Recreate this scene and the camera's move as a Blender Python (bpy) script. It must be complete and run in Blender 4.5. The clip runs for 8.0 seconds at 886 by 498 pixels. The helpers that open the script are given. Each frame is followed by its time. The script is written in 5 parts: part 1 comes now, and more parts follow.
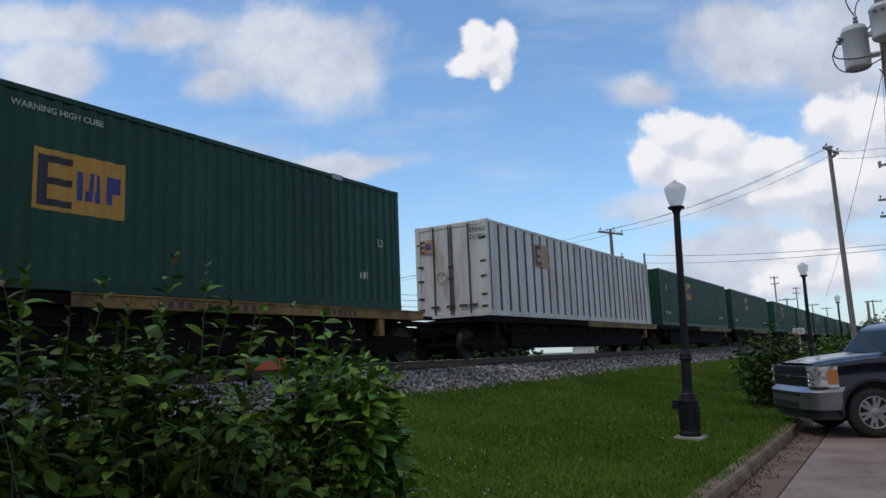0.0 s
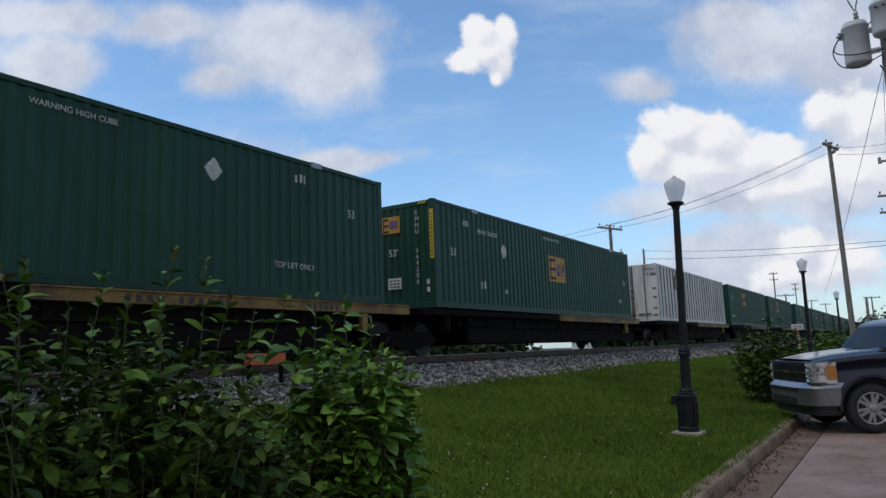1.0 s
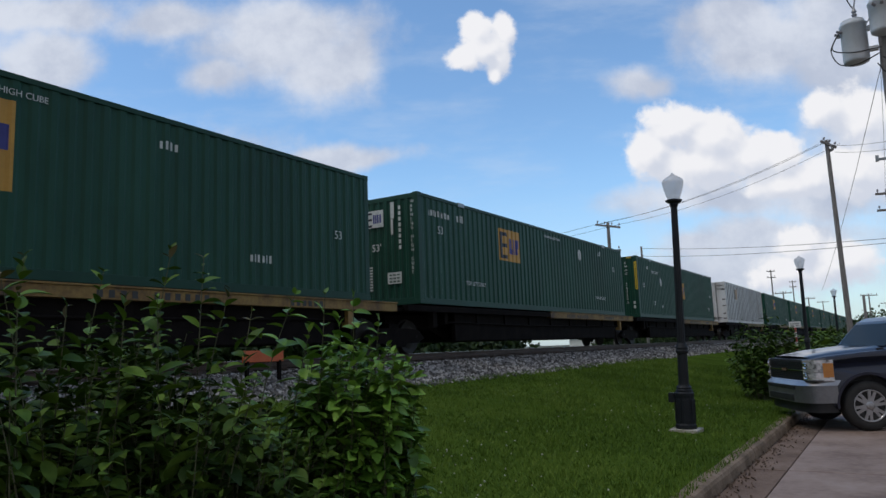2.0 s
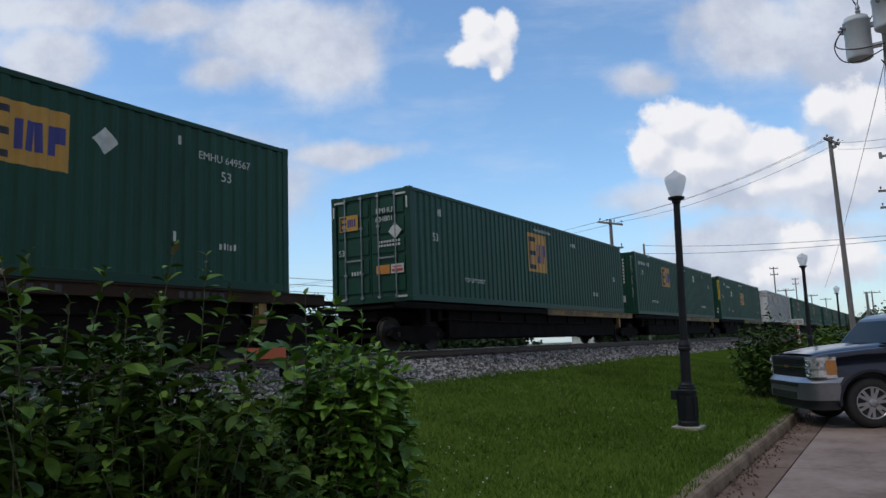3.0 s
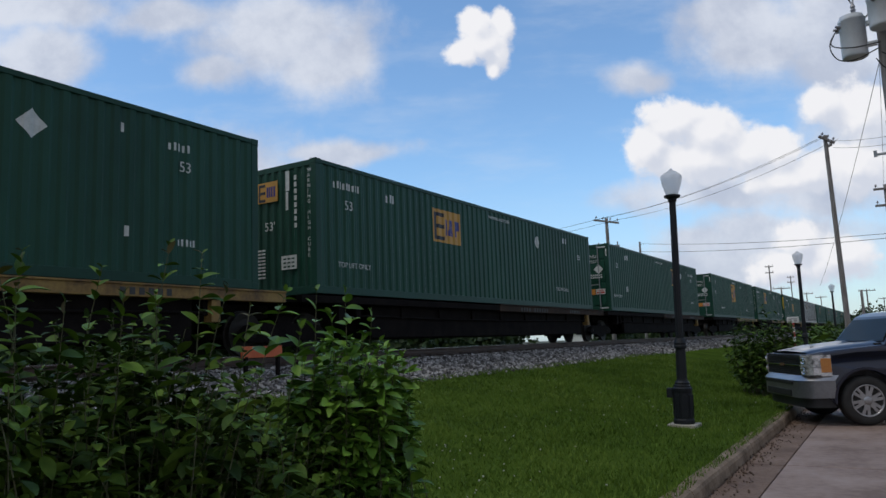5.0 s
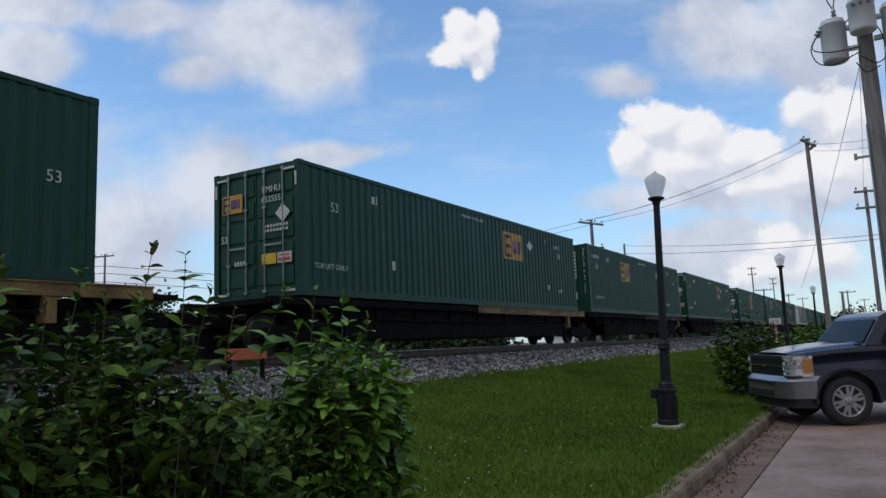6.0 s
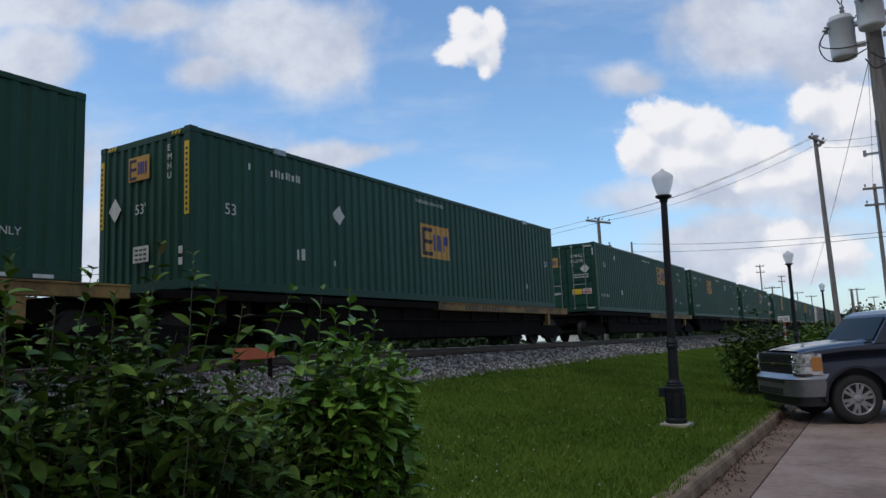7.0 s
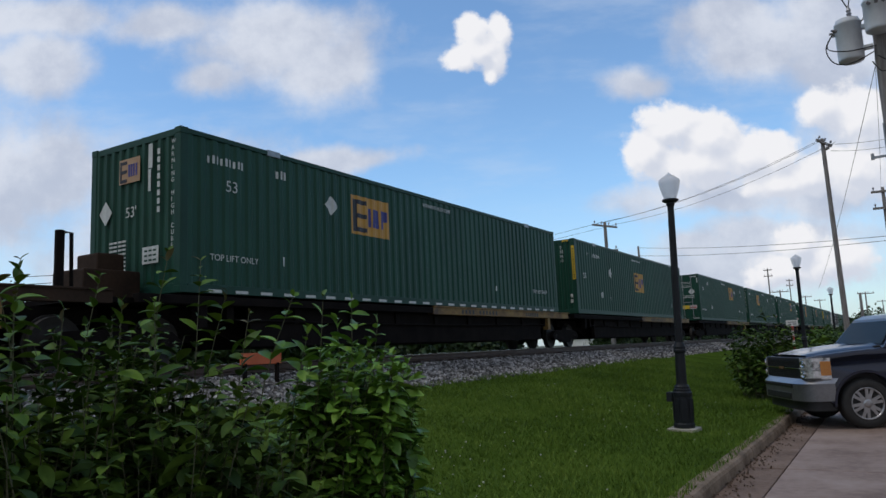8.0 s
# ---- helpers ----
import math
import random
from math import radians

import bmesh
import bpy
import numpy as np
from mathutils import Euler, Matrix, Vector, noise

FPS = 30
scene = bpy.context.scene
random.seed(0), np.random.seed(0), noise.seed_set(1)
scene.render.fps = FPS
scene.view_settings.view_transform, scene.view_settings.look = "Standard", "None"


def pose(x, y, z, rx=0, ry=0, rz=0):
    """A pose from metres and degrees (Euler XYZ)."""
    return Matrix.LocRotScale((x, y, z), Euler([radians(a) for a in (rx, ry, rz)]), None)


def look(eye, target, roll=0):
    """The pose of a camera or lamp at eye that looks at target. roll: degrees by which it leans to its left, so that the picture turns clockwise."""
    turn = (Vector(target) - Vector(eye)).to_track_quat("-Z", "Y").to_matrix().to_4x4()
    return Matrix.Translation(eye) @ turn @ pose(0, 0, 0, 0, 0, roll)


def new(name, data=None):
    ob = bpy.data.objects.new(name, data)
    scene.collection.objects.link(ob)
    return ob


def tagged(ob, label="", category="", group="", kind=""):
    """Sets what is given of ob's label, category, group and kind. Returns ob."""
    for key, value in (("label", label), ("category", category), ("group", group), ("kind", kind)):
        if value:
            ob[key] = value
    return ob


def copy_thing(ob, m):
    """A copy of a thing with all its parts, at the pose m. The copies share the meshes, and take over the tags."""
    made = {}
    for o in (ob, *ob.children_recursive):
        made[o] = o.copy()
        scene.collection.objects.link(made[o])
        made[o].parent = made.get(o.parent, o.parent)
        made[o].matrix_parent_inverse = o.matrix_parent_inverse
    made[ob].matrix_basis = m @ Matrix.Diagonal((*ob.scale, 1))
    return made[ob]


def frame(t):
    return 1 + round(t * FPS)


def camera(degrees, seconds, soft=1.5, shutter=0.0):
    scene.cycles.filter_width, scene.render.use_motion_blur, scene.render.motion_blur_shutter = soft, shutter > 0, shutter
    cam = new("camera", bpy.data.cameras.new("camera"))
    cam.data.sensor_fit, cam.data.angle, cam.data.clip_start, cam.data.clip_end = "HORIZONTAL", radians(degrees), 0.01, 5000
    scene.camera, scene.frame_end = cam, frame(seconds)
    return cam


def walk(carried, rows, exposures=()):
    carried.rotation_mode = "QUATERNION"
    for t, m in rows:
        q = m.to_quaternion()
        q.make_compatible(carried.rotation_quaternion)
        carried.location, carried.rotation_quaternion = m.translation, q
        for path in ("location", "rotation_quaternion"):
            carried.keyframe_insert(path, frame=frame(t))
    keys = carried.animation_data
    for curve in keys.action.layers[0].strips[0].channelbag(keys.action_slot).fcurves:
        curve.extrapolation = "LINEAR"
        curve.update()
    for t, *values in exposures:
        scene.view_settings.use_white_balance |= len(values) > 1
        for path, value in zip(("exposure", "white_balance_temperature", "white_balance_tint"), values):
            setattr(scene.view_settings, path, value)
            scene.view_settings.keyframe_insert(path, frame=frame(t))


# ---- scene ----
cam = camera(63.15, 8.0, 1.5)
EYE_Z = 1.5
# seconds, yaw, pitch, roll: a hand-held phone that stays on one spot
VIEW = [(0.0, 32.35, 8.54, 2.31), (0.5, 32.37, 8.30, 2.18), (1.0, 32.28, 8.15, 2.18), (1.5, 32.14, 8.00, 2.13),
        (2.8, 32.15, 7.79, 2.13), (3.0, 32.30, 7.72, 2.13), (3.5, 32.54, 7.59, 2.05), (4.0, 32.38, 7.52, 1.98),
        (4.2, 32.18, 7.52, 2.02), (5.3, 31.83, 7.62, 2.35), (5.5, 31.11, 7.65, 2.37), (6.0, 30.85, 7.67, 2.31),
        (6.5, 31.18, 7.82, 2.58), (7.0, 31.43, 7.61, 2.47), (7.5, 31.90, 7.95, 2.57), (8.0, 31.95, 8.00, 2.55)]
walk(cam, [(t, pose(0, 0, EYE_Z, 90 + pitch, roll, yaw)) for t, yaw, pitch, roll in VIEW])
scene.view_settings.exposure = 0.0

# ---------------------------------------------------------------- sky and sun
SUN_EL, SUN_AZ = radians(58), radians(215)
CRISP = [
    (0.063, 0.461, 0.026, 0.033),
    (0.106, 0.458, 0.018, 0.032),
    (0.046, 0.415, 0.030, 0.021),
    (0.075, 0.433, 0.042, 0.035),
    (0.092, 0.413, 0.026, 0.028),
    (0.086, 0.393, 0.013, 0.018),
    (0.343, 0.304, 0.056, 0.042),
    (0.303, 0.264, 0.042, 0.045),
    (0.393, 0.282, 0.068, 0.051),
    (0.443, 0.259, 0.060, 0.045),
    (0.489, 0.255, 0.042, 0.043),
    (0.524, 0.227, 0.048, 0.033),
    (0.374, 0.245, 0.104, 0.039),
    (0.492, 0.219, 0.095, 0.029),
    (0.558, 0.321, 0.037, 0.035),
    (0.617, 0.306, 0.060, 0.052),
    (0.597, 0.233, 0.072, 0.049),
    (0.502, 0.127, 0.038, 0.034),
    (0.555, 0.101, 0.061, 0.036),
    (0.475, 0.088, 0.051, 0.028),
]
SOFT = [
    (-0.429, 0.158, 0.147, 0.129),
    (-0.544, 0.276, 0.129, 0.095),
    (-0.113, 0.428, 0.052, 0.069),
    (0.594, 0.435, 0.164, 0.104),
    (0.609, 0.282, 0.104, 0.095),
    (0.448, 0.458, 0.121, 0.052),
    (0.310, 0.369, 0.039, 0.024),
    (-0.394, 0.492, 0.104, 0.035),
    (-0.314, 0.406, 0.060, 0.036),
    (-0.228, 0.459, 0.164, 0.078),
    (-0.154, 0.413, 0.078, 0.060),
    (-0.575, 0.442, 0.095, 0.060),
    (-0.594, 0.509, 0.224, 0.035),
    (0.495, 0.430, 0.173, 0.078),
    (0.588, 0.383, 0.104, 0.052),
    (0.286, 0.378, 0.052, 0.035),
    (-0.601, 0.270, 0.104, 0.112),
    (-0.140, 0.276, 0.129, 0.022),
    (0.482, 0.132, 0.173, 0.052),
    (-0.276, 0.241, 0.113, 0.090),
    (0.386, 0.196, 0.151, 0.032),
    (0.552, 0.186, 0.119, 0.049),
    (0.364, 0.128, 0.071, 0.030),
    (0.424, 0.090, 0.203, 0.047),
    (-0.885, 0.406, 0.290, 0.172),
    (0.855, 0.256, 0.223, 0.216),
]


def sky_world():
    world = bpy.data.worlds.new("sky")
    scene.world = world
    world.use_nodes = True
    nt = world.node_tree
    nt.nodes.clear()
    n, l = nt.nodes.new, nt.links.new

    def val(x):
        node = n("ShaderNodeValue")
        node.outputs[0].default_value = x
        return node.outputs[0]

    def sock(target, x):
        if isinstance(x, (int, float)):
            target.default_value = x
        else:
            l(x, target)

    def op(kind, a, b=0.0, c=0.0):
        node = n("ShaderNodeMath")
        node.operation = kind
        for i, x in enumerate((a, b, c)):
            sock(node.inputs[i], x)
        return node.outputs[0]

    def vec(kind, a, b=None, out=0):
        node = n("ShaderNodeVectorMath")
        node.operation = kind
        for i, x in enumerate((a, b)):
            if x is None:
                continue
            if isinstance(x, tuple):
                node.inputs[i].default_value = x
            else:
                l(x, node.inputs[i])
        return node.outputs[out]

    def steps(x, lo, hi, to_lo=0.0, to_hi=1.0):
        node = n("ShaderNodeMapRange")
        node.interpolation_type = "SMOOTHSTEP"
        for i, y in enumerate((x, lo, hi, to_lo, to_hi)):
            sock(node.inputs[i], y)
        return node.outputs[0]

    def fbm(p, scale, detail=8.0, rough=0.55):
        node = n("ShaderNodeTexNoise")
        node.inputs["Scale"].default_value = scale
        node.inputs["Detail"].default_value = detail
        node.inputs["Roughness"].default_value = rough
        l(p, node.inputs["Vector"])
        return node.outputs["Fac"]

    def mixed(fac, a, b):
        node = n("ShaderNodeMix")
        node.data_type = "RGBA"
        sock(node.inputs["Factor"], fac)
        for s, x in ((node.inputs[6], a), (node.inputs[7], b)):
            if isinstance(x, tuple):
                s.default_value = (*x, 1)
            else:
                l(x, s)
        return node.outputs[2]

    coord = n("ShaderNodeTexCoord")
    way = coord.outputs["Generated"]
    a = radians(32)
    ahead = vec("DOT_PRODUCT", way, (-math.sin(a), math.cos(a), 0), 1)
    right = vec("DOT_PRODUCT", way, (math.cos(a), math.sin(a), 0), 1)
    split = n("ShaderNodeSeparateXYZ")
    l(way, split.inputs[0])
    up = split.outputs[2]
    front = op("MAXIMUM", ahead, 0.05)
    u, v = op("DIVIDE", right, front), op("DIVIDE", up, front)
    join = n("ShaderNodeCombineXYZ")
    l(u, join.inputs[0])
    l(v, join.inputs[1])
    flat = join.outputs[0]
    infront = steps(ahead, 0.1, 0.35)

    wobble = n("ShaderNodeTexNoise")
    wobble.inputs["Scale"].default_value = 9
    wobble.inputs["Detail"].default_value = 5
    l(flat, wobble.inputs["Vector"])
    shift = vec("MULTIPLY", vec("SUBTRACT", wobble.outputs["Color"], (0.5, 0.5, 0.5)), (0.05, 0.045, 0))
    bent = vec("ADD", flat, shift)
    firm = vec("ADD", flat, vec("MULTIPLY", shift, (0.4, 0.4, 0)))

    def field(blobs, bent):
        best = None
        for cx, cy, rx, ry in blobs:
            q = vec("MULTIPLY", vec("SUBTRACT", bent, (cx, cy, 0)), (1 / rx, 1 / ry, 0))
            f = op("SUBTRACT", 1.0, vec("LENGTH", q, None, 1))
            best = f if best is None else op("SMOOTH_MAX", best, f, 0.25)
        return best

    def cells(p, scale):
        node = n("ShaderNodeTexVoronoi")
        node.feature = "SMOOTH_F1"
        node.inputs["Scale"].default_value = scale
        node.inputs["Smoothness"].default_value = 0.35
        l(p, node.inputs["Vector"])
        return node.outputs["Distance"]

    def billow(p):
        return op("ADD", op("MULTIPLY", op("SUBTRACT", 0.42, cells(p, 17)), 0.55), op("MULTIPLY", op("ADD", op("SUBTRACT", 0.42, cells(p, 39)), op("MULTIPLY", op("SUBTRACT", 0.42, cells(p, 85)), 0.55)), 0.5))

    fine = fbm(flat, 24, 9, 0.6)
    lumps = billow(bent)
    lumps_up = billow(vec("ADD", bent, (-0.007, 0.013, 0)))
    puff = fbm(flat, 13, 7, 0.55)
    puff_up = fbm(vec("ADD", flat, (-0.006, 0.014, 0)), 13, 7, 0.55)
    body = field(CRISP, firm)
    body_up = field(CRISP, vec("ADD", firm, (-0.012, 0.022, 0)))
    crisp = op("ADD", op("MULTIPLY", body, 1.25), op("ADD", op("ADD", 0.14, op("MULTIPLY", lumps, 0.5)), op("MULTIPLY", op("SUBTRACT", fine, 0.5), 1.5)))
    soft = op("ADD", field(SOFT, bent), op("MULTIPLY", op("SUBTRACT", fbm(flat, 8, 9, 0.62), 0.5), 1.6))
    crisp_a = op("MULTIPLY", steps(crisp, -0.04, 0.5), infront)
    soft_a = op("MULTIPLY", op("MULTIPLY", steps(soft, -0.22, 0.62), 0.95), infront)
    # grey clouds all round, added out of view and darkened to dim the ground
    round_a = op("MULTIPLY", steps(fbm(way, 2.2, 7, 0.6), 0.34, 0.5), op("SUBTRACT", 1.0, infront))
    veil = op("MULTIPLY", steps(up, 0.26, 0.0), 0.5)

    sky = n("ShaderNodeTexSky")
    sky.sky_type = "NISHITA"
    sky.sun_disc = False
    sky.sun_elevation, sky.sun_rotation = SUN_EL, SUN_AZ
    sky.air_density, sky.dust_density, sky.ozone_density = 1.0, 0.6, 1.6
    blue = vec("MULTIPLY", sky.outputs[0], SKY_GAIN)
    relief = op("ADD", op("MULTIPLY", op("SUBTRACT", puff, puff_up), 1.2), op("MULTIPLY", op("SUBTRACT", lumps, lumps_up), 0.9))
    shade = op("MULTIPLY", op("SUBTRACT", body, body_up), 0.6)
    light = op("ADD", op("ADD", 0.89, shade), op("MULTIPLY", relief, 0.34))
    light = op("MINIMUM", op("MAXIMUM", light, 0.55), 1.06)
    tone = n("ShaderNodeMix")
    tone.data_type = "RGBA"
    l(steps(light, 0.6, 1.12), tone.inputs["Factor"])
    tone.inputs[6].default_value = (6.4, 6.8, 7.8, 1)
    tone.inputs[7].default_value = (8.9, 8.9, 9.2, 1)
    soft_tone = mixed(steps(fbm(flat, 7, 7, 0.6), 0.36, 0.66), (5.0, 5.5, 6.7), (7.0, 7.4, 8.3))
    c = mixed(veil, blue, (4.5, 5.5, 7.0))
    streaks = steps(fbm(vec("MULTIPLY", flat, (1.0, 3.2, 1.0)), 3.5, 6, 0.6), 0.44, 0.75)
    c = mixed(op("MULTIPLY", op("MULTIPLY", streaks, 0.3), infront), c, (6.6, 7.3, 8.4))
    c = mixed(soft_a, c, soft_tone)
    c = mixed(crisp_a, c, tone.outputs[2])
    c = mixed(round_a, c, mixed(fbm(way, 4, 6, 0.6), (2.4, 2.6, 3.0), (5.0, 5.2, 5.8)))
    back = n("ShaderNodeBackground")
    back.inputs["Strength"].default_value = 0.1
    l(c, back.inputs["Color"])
    out = n("ShaderNodeOutputWorld")
    l(back.outputs[0], out.inputs[0])


SKY_GAIN = (1.42, 1.72, 1.88)
sky_world()
sun = new("sun", bpy.data.lights.new("sun", "SUN"))
sun.data.energy, sun.data.angle, sun.data.color = 0.8, radians(14), (1.0, 0.95, 0.88)
sun.matrix_world = look((math.sin(SUN_AZ) * math.cos(SUN_EL) * 60, math.cos(SUN_AZ) * math.cos(SUN_EL) * 60, math.sin(SUN_EL) * 60), (0, 0, 0))


# ---------------------------------------------------------------- materials
def material(name, colours, rough=0.6, metal=0.0, scale=4.0, bump=0.0, bump_scale=60.0, spread=0.25, coat=0.0, per_object=0.0, per_island=0.0, stretch=(1, 1, 1), spec=0.5):
    """colours: two to four tones that noise at two scales mixes."""
    m = bpy.data.materials.new(name)
    m.use_nodes = True
    nt = m.node_tree
    n, l = nt.nodes.new, nt.links.new
    b = nt.nodes["Principled BSDF"]
    b.inputs["Roughness"].default_value, b.inputs["Metallic"].default_value = rough, metal
    b.inputs["Coat Weight"].default_value = coat
    b.inputs["Specular IOR Level"].default_value = spec
    tc = n("ShaderNodeTexCoord")
    mp = n("ShaderNodeMapping")
    mp.inputs["Scale"].default_value = stretch
    l(tc.outputs["Object"], mp.inputs["Vector"])
    big, small = n("ShaderNodeTexNoise"), n("ShaderNodeTexNoise")
    for node, s, d in ((big, scale, 5), (small, scale * 9, 6)):
        node.inputs["Scale"].default_value, node.inputs["Detail"].default_value = s, d
        l(mp.outputs[0], node.inputs["Vector"])
    add = n("ShaderNodeMath")
    add.operation = "MULTIPLY_ADD"
    l(small.outputs["Fac"], add.inputs[0])
    add.inputs[1].default_value = 0.45
    l(big.outputs["Fac"], add.inputs[2])
    value = add.outputs[0]
    if per_object or per_island:
        src = n("ShaderNodeObjectInfo") if per_object else n("ShaderNodeNewGeometry")
        more = n("ShaderNodeMath")
        more.operation = "MULTIPLY_ADD"
        l(src.outputs["Random" if per_object else "Random Per Island"], more.inputs[0])
        more.inputs[1].default_value = per_object or per_island
        l(value, more.inputs[2])
        less = n("ShaderNodeMath")
        less.operation = "SUBTRACT"
        l(more.outputs[0], less.inputs[0])
        less.inputs[1].default_value = (per_object or per_island) / 2
        value = less.outputs[0]
    ramp = n("ShaderNodeValToRGB")
    els = ramp.color_ramp.elements
    while len(els) < len(colours):
        els.new(0.5)
    for i, c in enumerate(colours):
        els[i].position = 0.725 - spread + 2 * spread * i / max(1, len(colours) - 1)
        els[i].color = (*c, 1)
    l(value, ramp.inputs[0])
    l(ramp.outputs[0], b.inputs["Base Color"])
    if bump:
        bn = n("ShaderNodeTexNoise")
        bn.inputs["Scale"].default_value, bn.inputs["Detail"].default_value = bump_scale, 4
        l(tc.outputs["Object"], bn.inputs["Vector"])
        bp = n("ShaderNodeBump")
        bp.inputs["Strength"].default_value, bp.inputs["Distance"].default_value = bump, 0.02
        l(bn.outputs["Fac"], bp.inputs["Height"])
        l(bp.outputs[0], b.inputs["Normal"])
    return m


M = {}
M["green"] = material("container_green_paint", [(0.005, 0.046, 0.028), (0.008, 0.062, 0.038), (0.013, 0.078, 0.049)], 0.5, spec=0.3, scale=0.7, stretch=(1, 1, 0.25), bump=0.05)
M["green_dark"] = material("container_green_frame", [(0.005, 0.042, 0.027), (0.010, 0.060, 0.038)], 0.5, spec=0.3, scale=1.2)
M["white"] = material("container_white_paint", [(0.36, 0.28, 0.22), (0.58, 0.56, 0.54), (0.68, 0.68, 0.68), (0.74, 0.74, 0.74)], 0.5, scale=1.6, stretch=(1, 1, 0.16), bump=0.05)
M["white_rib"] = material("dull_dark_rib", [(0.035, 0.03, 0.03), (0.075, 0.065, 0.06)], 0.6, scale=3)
M["roof"] = material("container_roof", [(0.03, 0.06, 0.05), (0.05, 0.09, 0.075)], 0.6, scale=1)
M["steel"] = material("galvanised_steel", [(0.22, 0.24, 0.25), (0.36, 0.38, 0.39)], 0.45, 0.7, scale=6)
M["yellow"] = material("logo_yellow", [(0.46, 0.24, 0.035), (0.58, 0.31, 0.045)], 0.5, scale=3)
M["tape_yellow"] = material("yellow_warning_tape", [(0.62, 0.42, 0.02), (0.72, 0.5, 0.03)], 0.5, scale=3)
M["logo_dark"] = material("logo_dark_ink", [(0.012, 0.012, 0.02), (0.02, 0.02, 0.03)], 0.5)
M["logo_blue"] = material("logo_blue_ink", [(0.03, 0.03, 0.19), (0.04, 0.045, 0.24)], 0.5)
M["logo_orange"] = material("orange_sticker", [(0.55, 0.2, 0.03), (0.62, 0.26, 0.04)], 0.5)
M["logo_tan"] = material("faded_tan_logo", [(0.40, 0.24, 0.13), (0.5, 0.33, 0.2)], 0.6, scale=3)
M["logo_red"] = material("red_sticker", [(0.45, 0.05, 0.04), (0.55, 0.08, 0.06)], 0.5)
M["ink_white"] = material("white_stencil_ink", [(0.45, 0.48, 0.46), (0.7, 0.72, 0.7)], 0.6, scale=7)
M["ink_black"] = material("black_stencil_ink", [(0.02, 0.02, 0.02), (0.04, 0.04, 0.04)], 0.6)
M["car_yellow"] = material("weathered_yellow_steel", [(0.07, 0.04, 0.022), (0.20, 0.115, 0.032), (0.30, 0.19, 0.05)], 0.65, scale=1.6, spread=0.2, bump=0.1)
M["car_brown"] = material("rust_brown_steel", [(0.022, 0.014, 0.010), (0.055, 0.032, 0.020)], 0.8, scale=2.0, spec=0.2)
# grime, with the shade under the containers put into its near-black colour
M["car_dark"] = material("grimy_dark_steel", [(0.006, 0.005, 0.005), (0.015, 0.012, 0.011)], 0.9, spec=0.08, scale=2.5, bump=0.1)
M["wheel"] = material("railway_wheel_steel", [(0.014, 0.012, 0.011), (0.03, 0.027, 0.024)], 0.7, 0.2, scale=5)
M["rail"] = material("rusty_rail", [(0.05, 0.03, 0.022), (0.1, 0.065, 0.05)], 0.6, 0.3, scale=4)
M["rail_top"] = material("polished_rail_head", [(0.4, 0.4, 0.4), (0.55, 0.55, 0.55)], 0.25, 0.95, scale=4)
M["tie"] = material("creosoted_tie", [(0.03, 0.024, 0.02), (0.07, 0.055, 0.045)], 0.85, scale=3, per_object=0.2)
M["ballast"] = material("ballast_bed", [(0.07, 0.068, 0.066), (0.16, 0.155, 0.15), (0.28, 0.27, 0.26)], 0.9, scale=4, bump=1.0, bump_scale=22)
M["stone"] = material("grey_ballast_stone", [(0.05, 0.048, 0.046), (0.18, 0.175, 0.17), (0.44, 0.43, 0.42)], 0.9, scale=8, per_island=0.7, spread=0.34, spec=0.2)
M["soil"] = material("lawn_soil", [(0.036, 0.06, 0.010), (0.06, 0.10, 0.015), (0.08, 0.12, 0.02)], 0.95, scale=0.8, bump=0.6, bump_scale=30, spec=0.0)
M["grass"] = material("grass_blade", [(0.052, 0.098, 0.012), (0.092, 0.162, 0.020), (0.145, 0.215, 0.034)], 0.6, scale=0.5, per_island=0.35, spec=0.12)
M["clover"] = material("clover_flower", [(0.3, 0.33, 0.22), (0.5, 0.52, 0.42)], 0.8)
M["far_ground"] = material("far_ground", [(0.04, 0.06, 0.02), (0.09, 0.09, 0.05), (0.12, 0.11, 0.08)], 0.9, scale=0.05)
M["concrete"] = material("stained_concrete_paving", [(0.19, 0.13, 0.10), (0.29, 0.21, 0.17), (0.35, 0.265, 0.22)], 0.8, scale=1.1, bump=0.25, bump_scale=40, spread=0.2)
M["kerb"] = material("weathered_kerb_concrete", [(0.09, 0.062, 0.036), (0.21, 0.15, 0.098), (0.34, 0.26, 0.185)], 0.9, scale=2.5, bump=0.5, bump_scale=35)
M["gutter"] = material("dirty_gutter_concrete", [(0.11, 0.066, 0.044), (0.19, 0.125, 0.088), (0.26, 0.185, 0.14)], 0.9, scale=1.6, bump=0.5, bump_scale=50)
M["dirt"] = material("gutter_dirt", [(0.09, 0.06, 0.04), (0.16, 0.11, 0.08)], 0.95, scale=3, bump=0.8, bump_scale=60)
M["iron"] = material("dark_green_black_cast_iron", [(0.006, 0.008, 0.011), (0.013, 0.016, 0.020)], 0.55, 0.0, scale=5, bump=0.08, spec=0.3)
M["pad"] = material("pale_concrete_pad", [(0.34, 0.31, 0.26), (0.46, 0.43, 0.38)], 0.9, scale=6, bump=0.3)
M["wood"] = material("weathered_pole_wood", [(0.14, 0.125, 0.115), (0.22, 0.205, 0.195), (0.3, 0.285, 0.275)], 0.9, scale=3, stretch=(6, 6, 0.5), bump=0.4, bump_scale=40)
M["grey_can"] = material("grey_enamel", [(0.55, 0.58, 0.6), (0.66, 0.68, 0.7)], 0.4, scale=3)
M["porcelain"] = material("grey_porcelain", [(0.22, 0.22, 0.24), (0.34, 0.34, 0.36)], 0.3, scale=8)
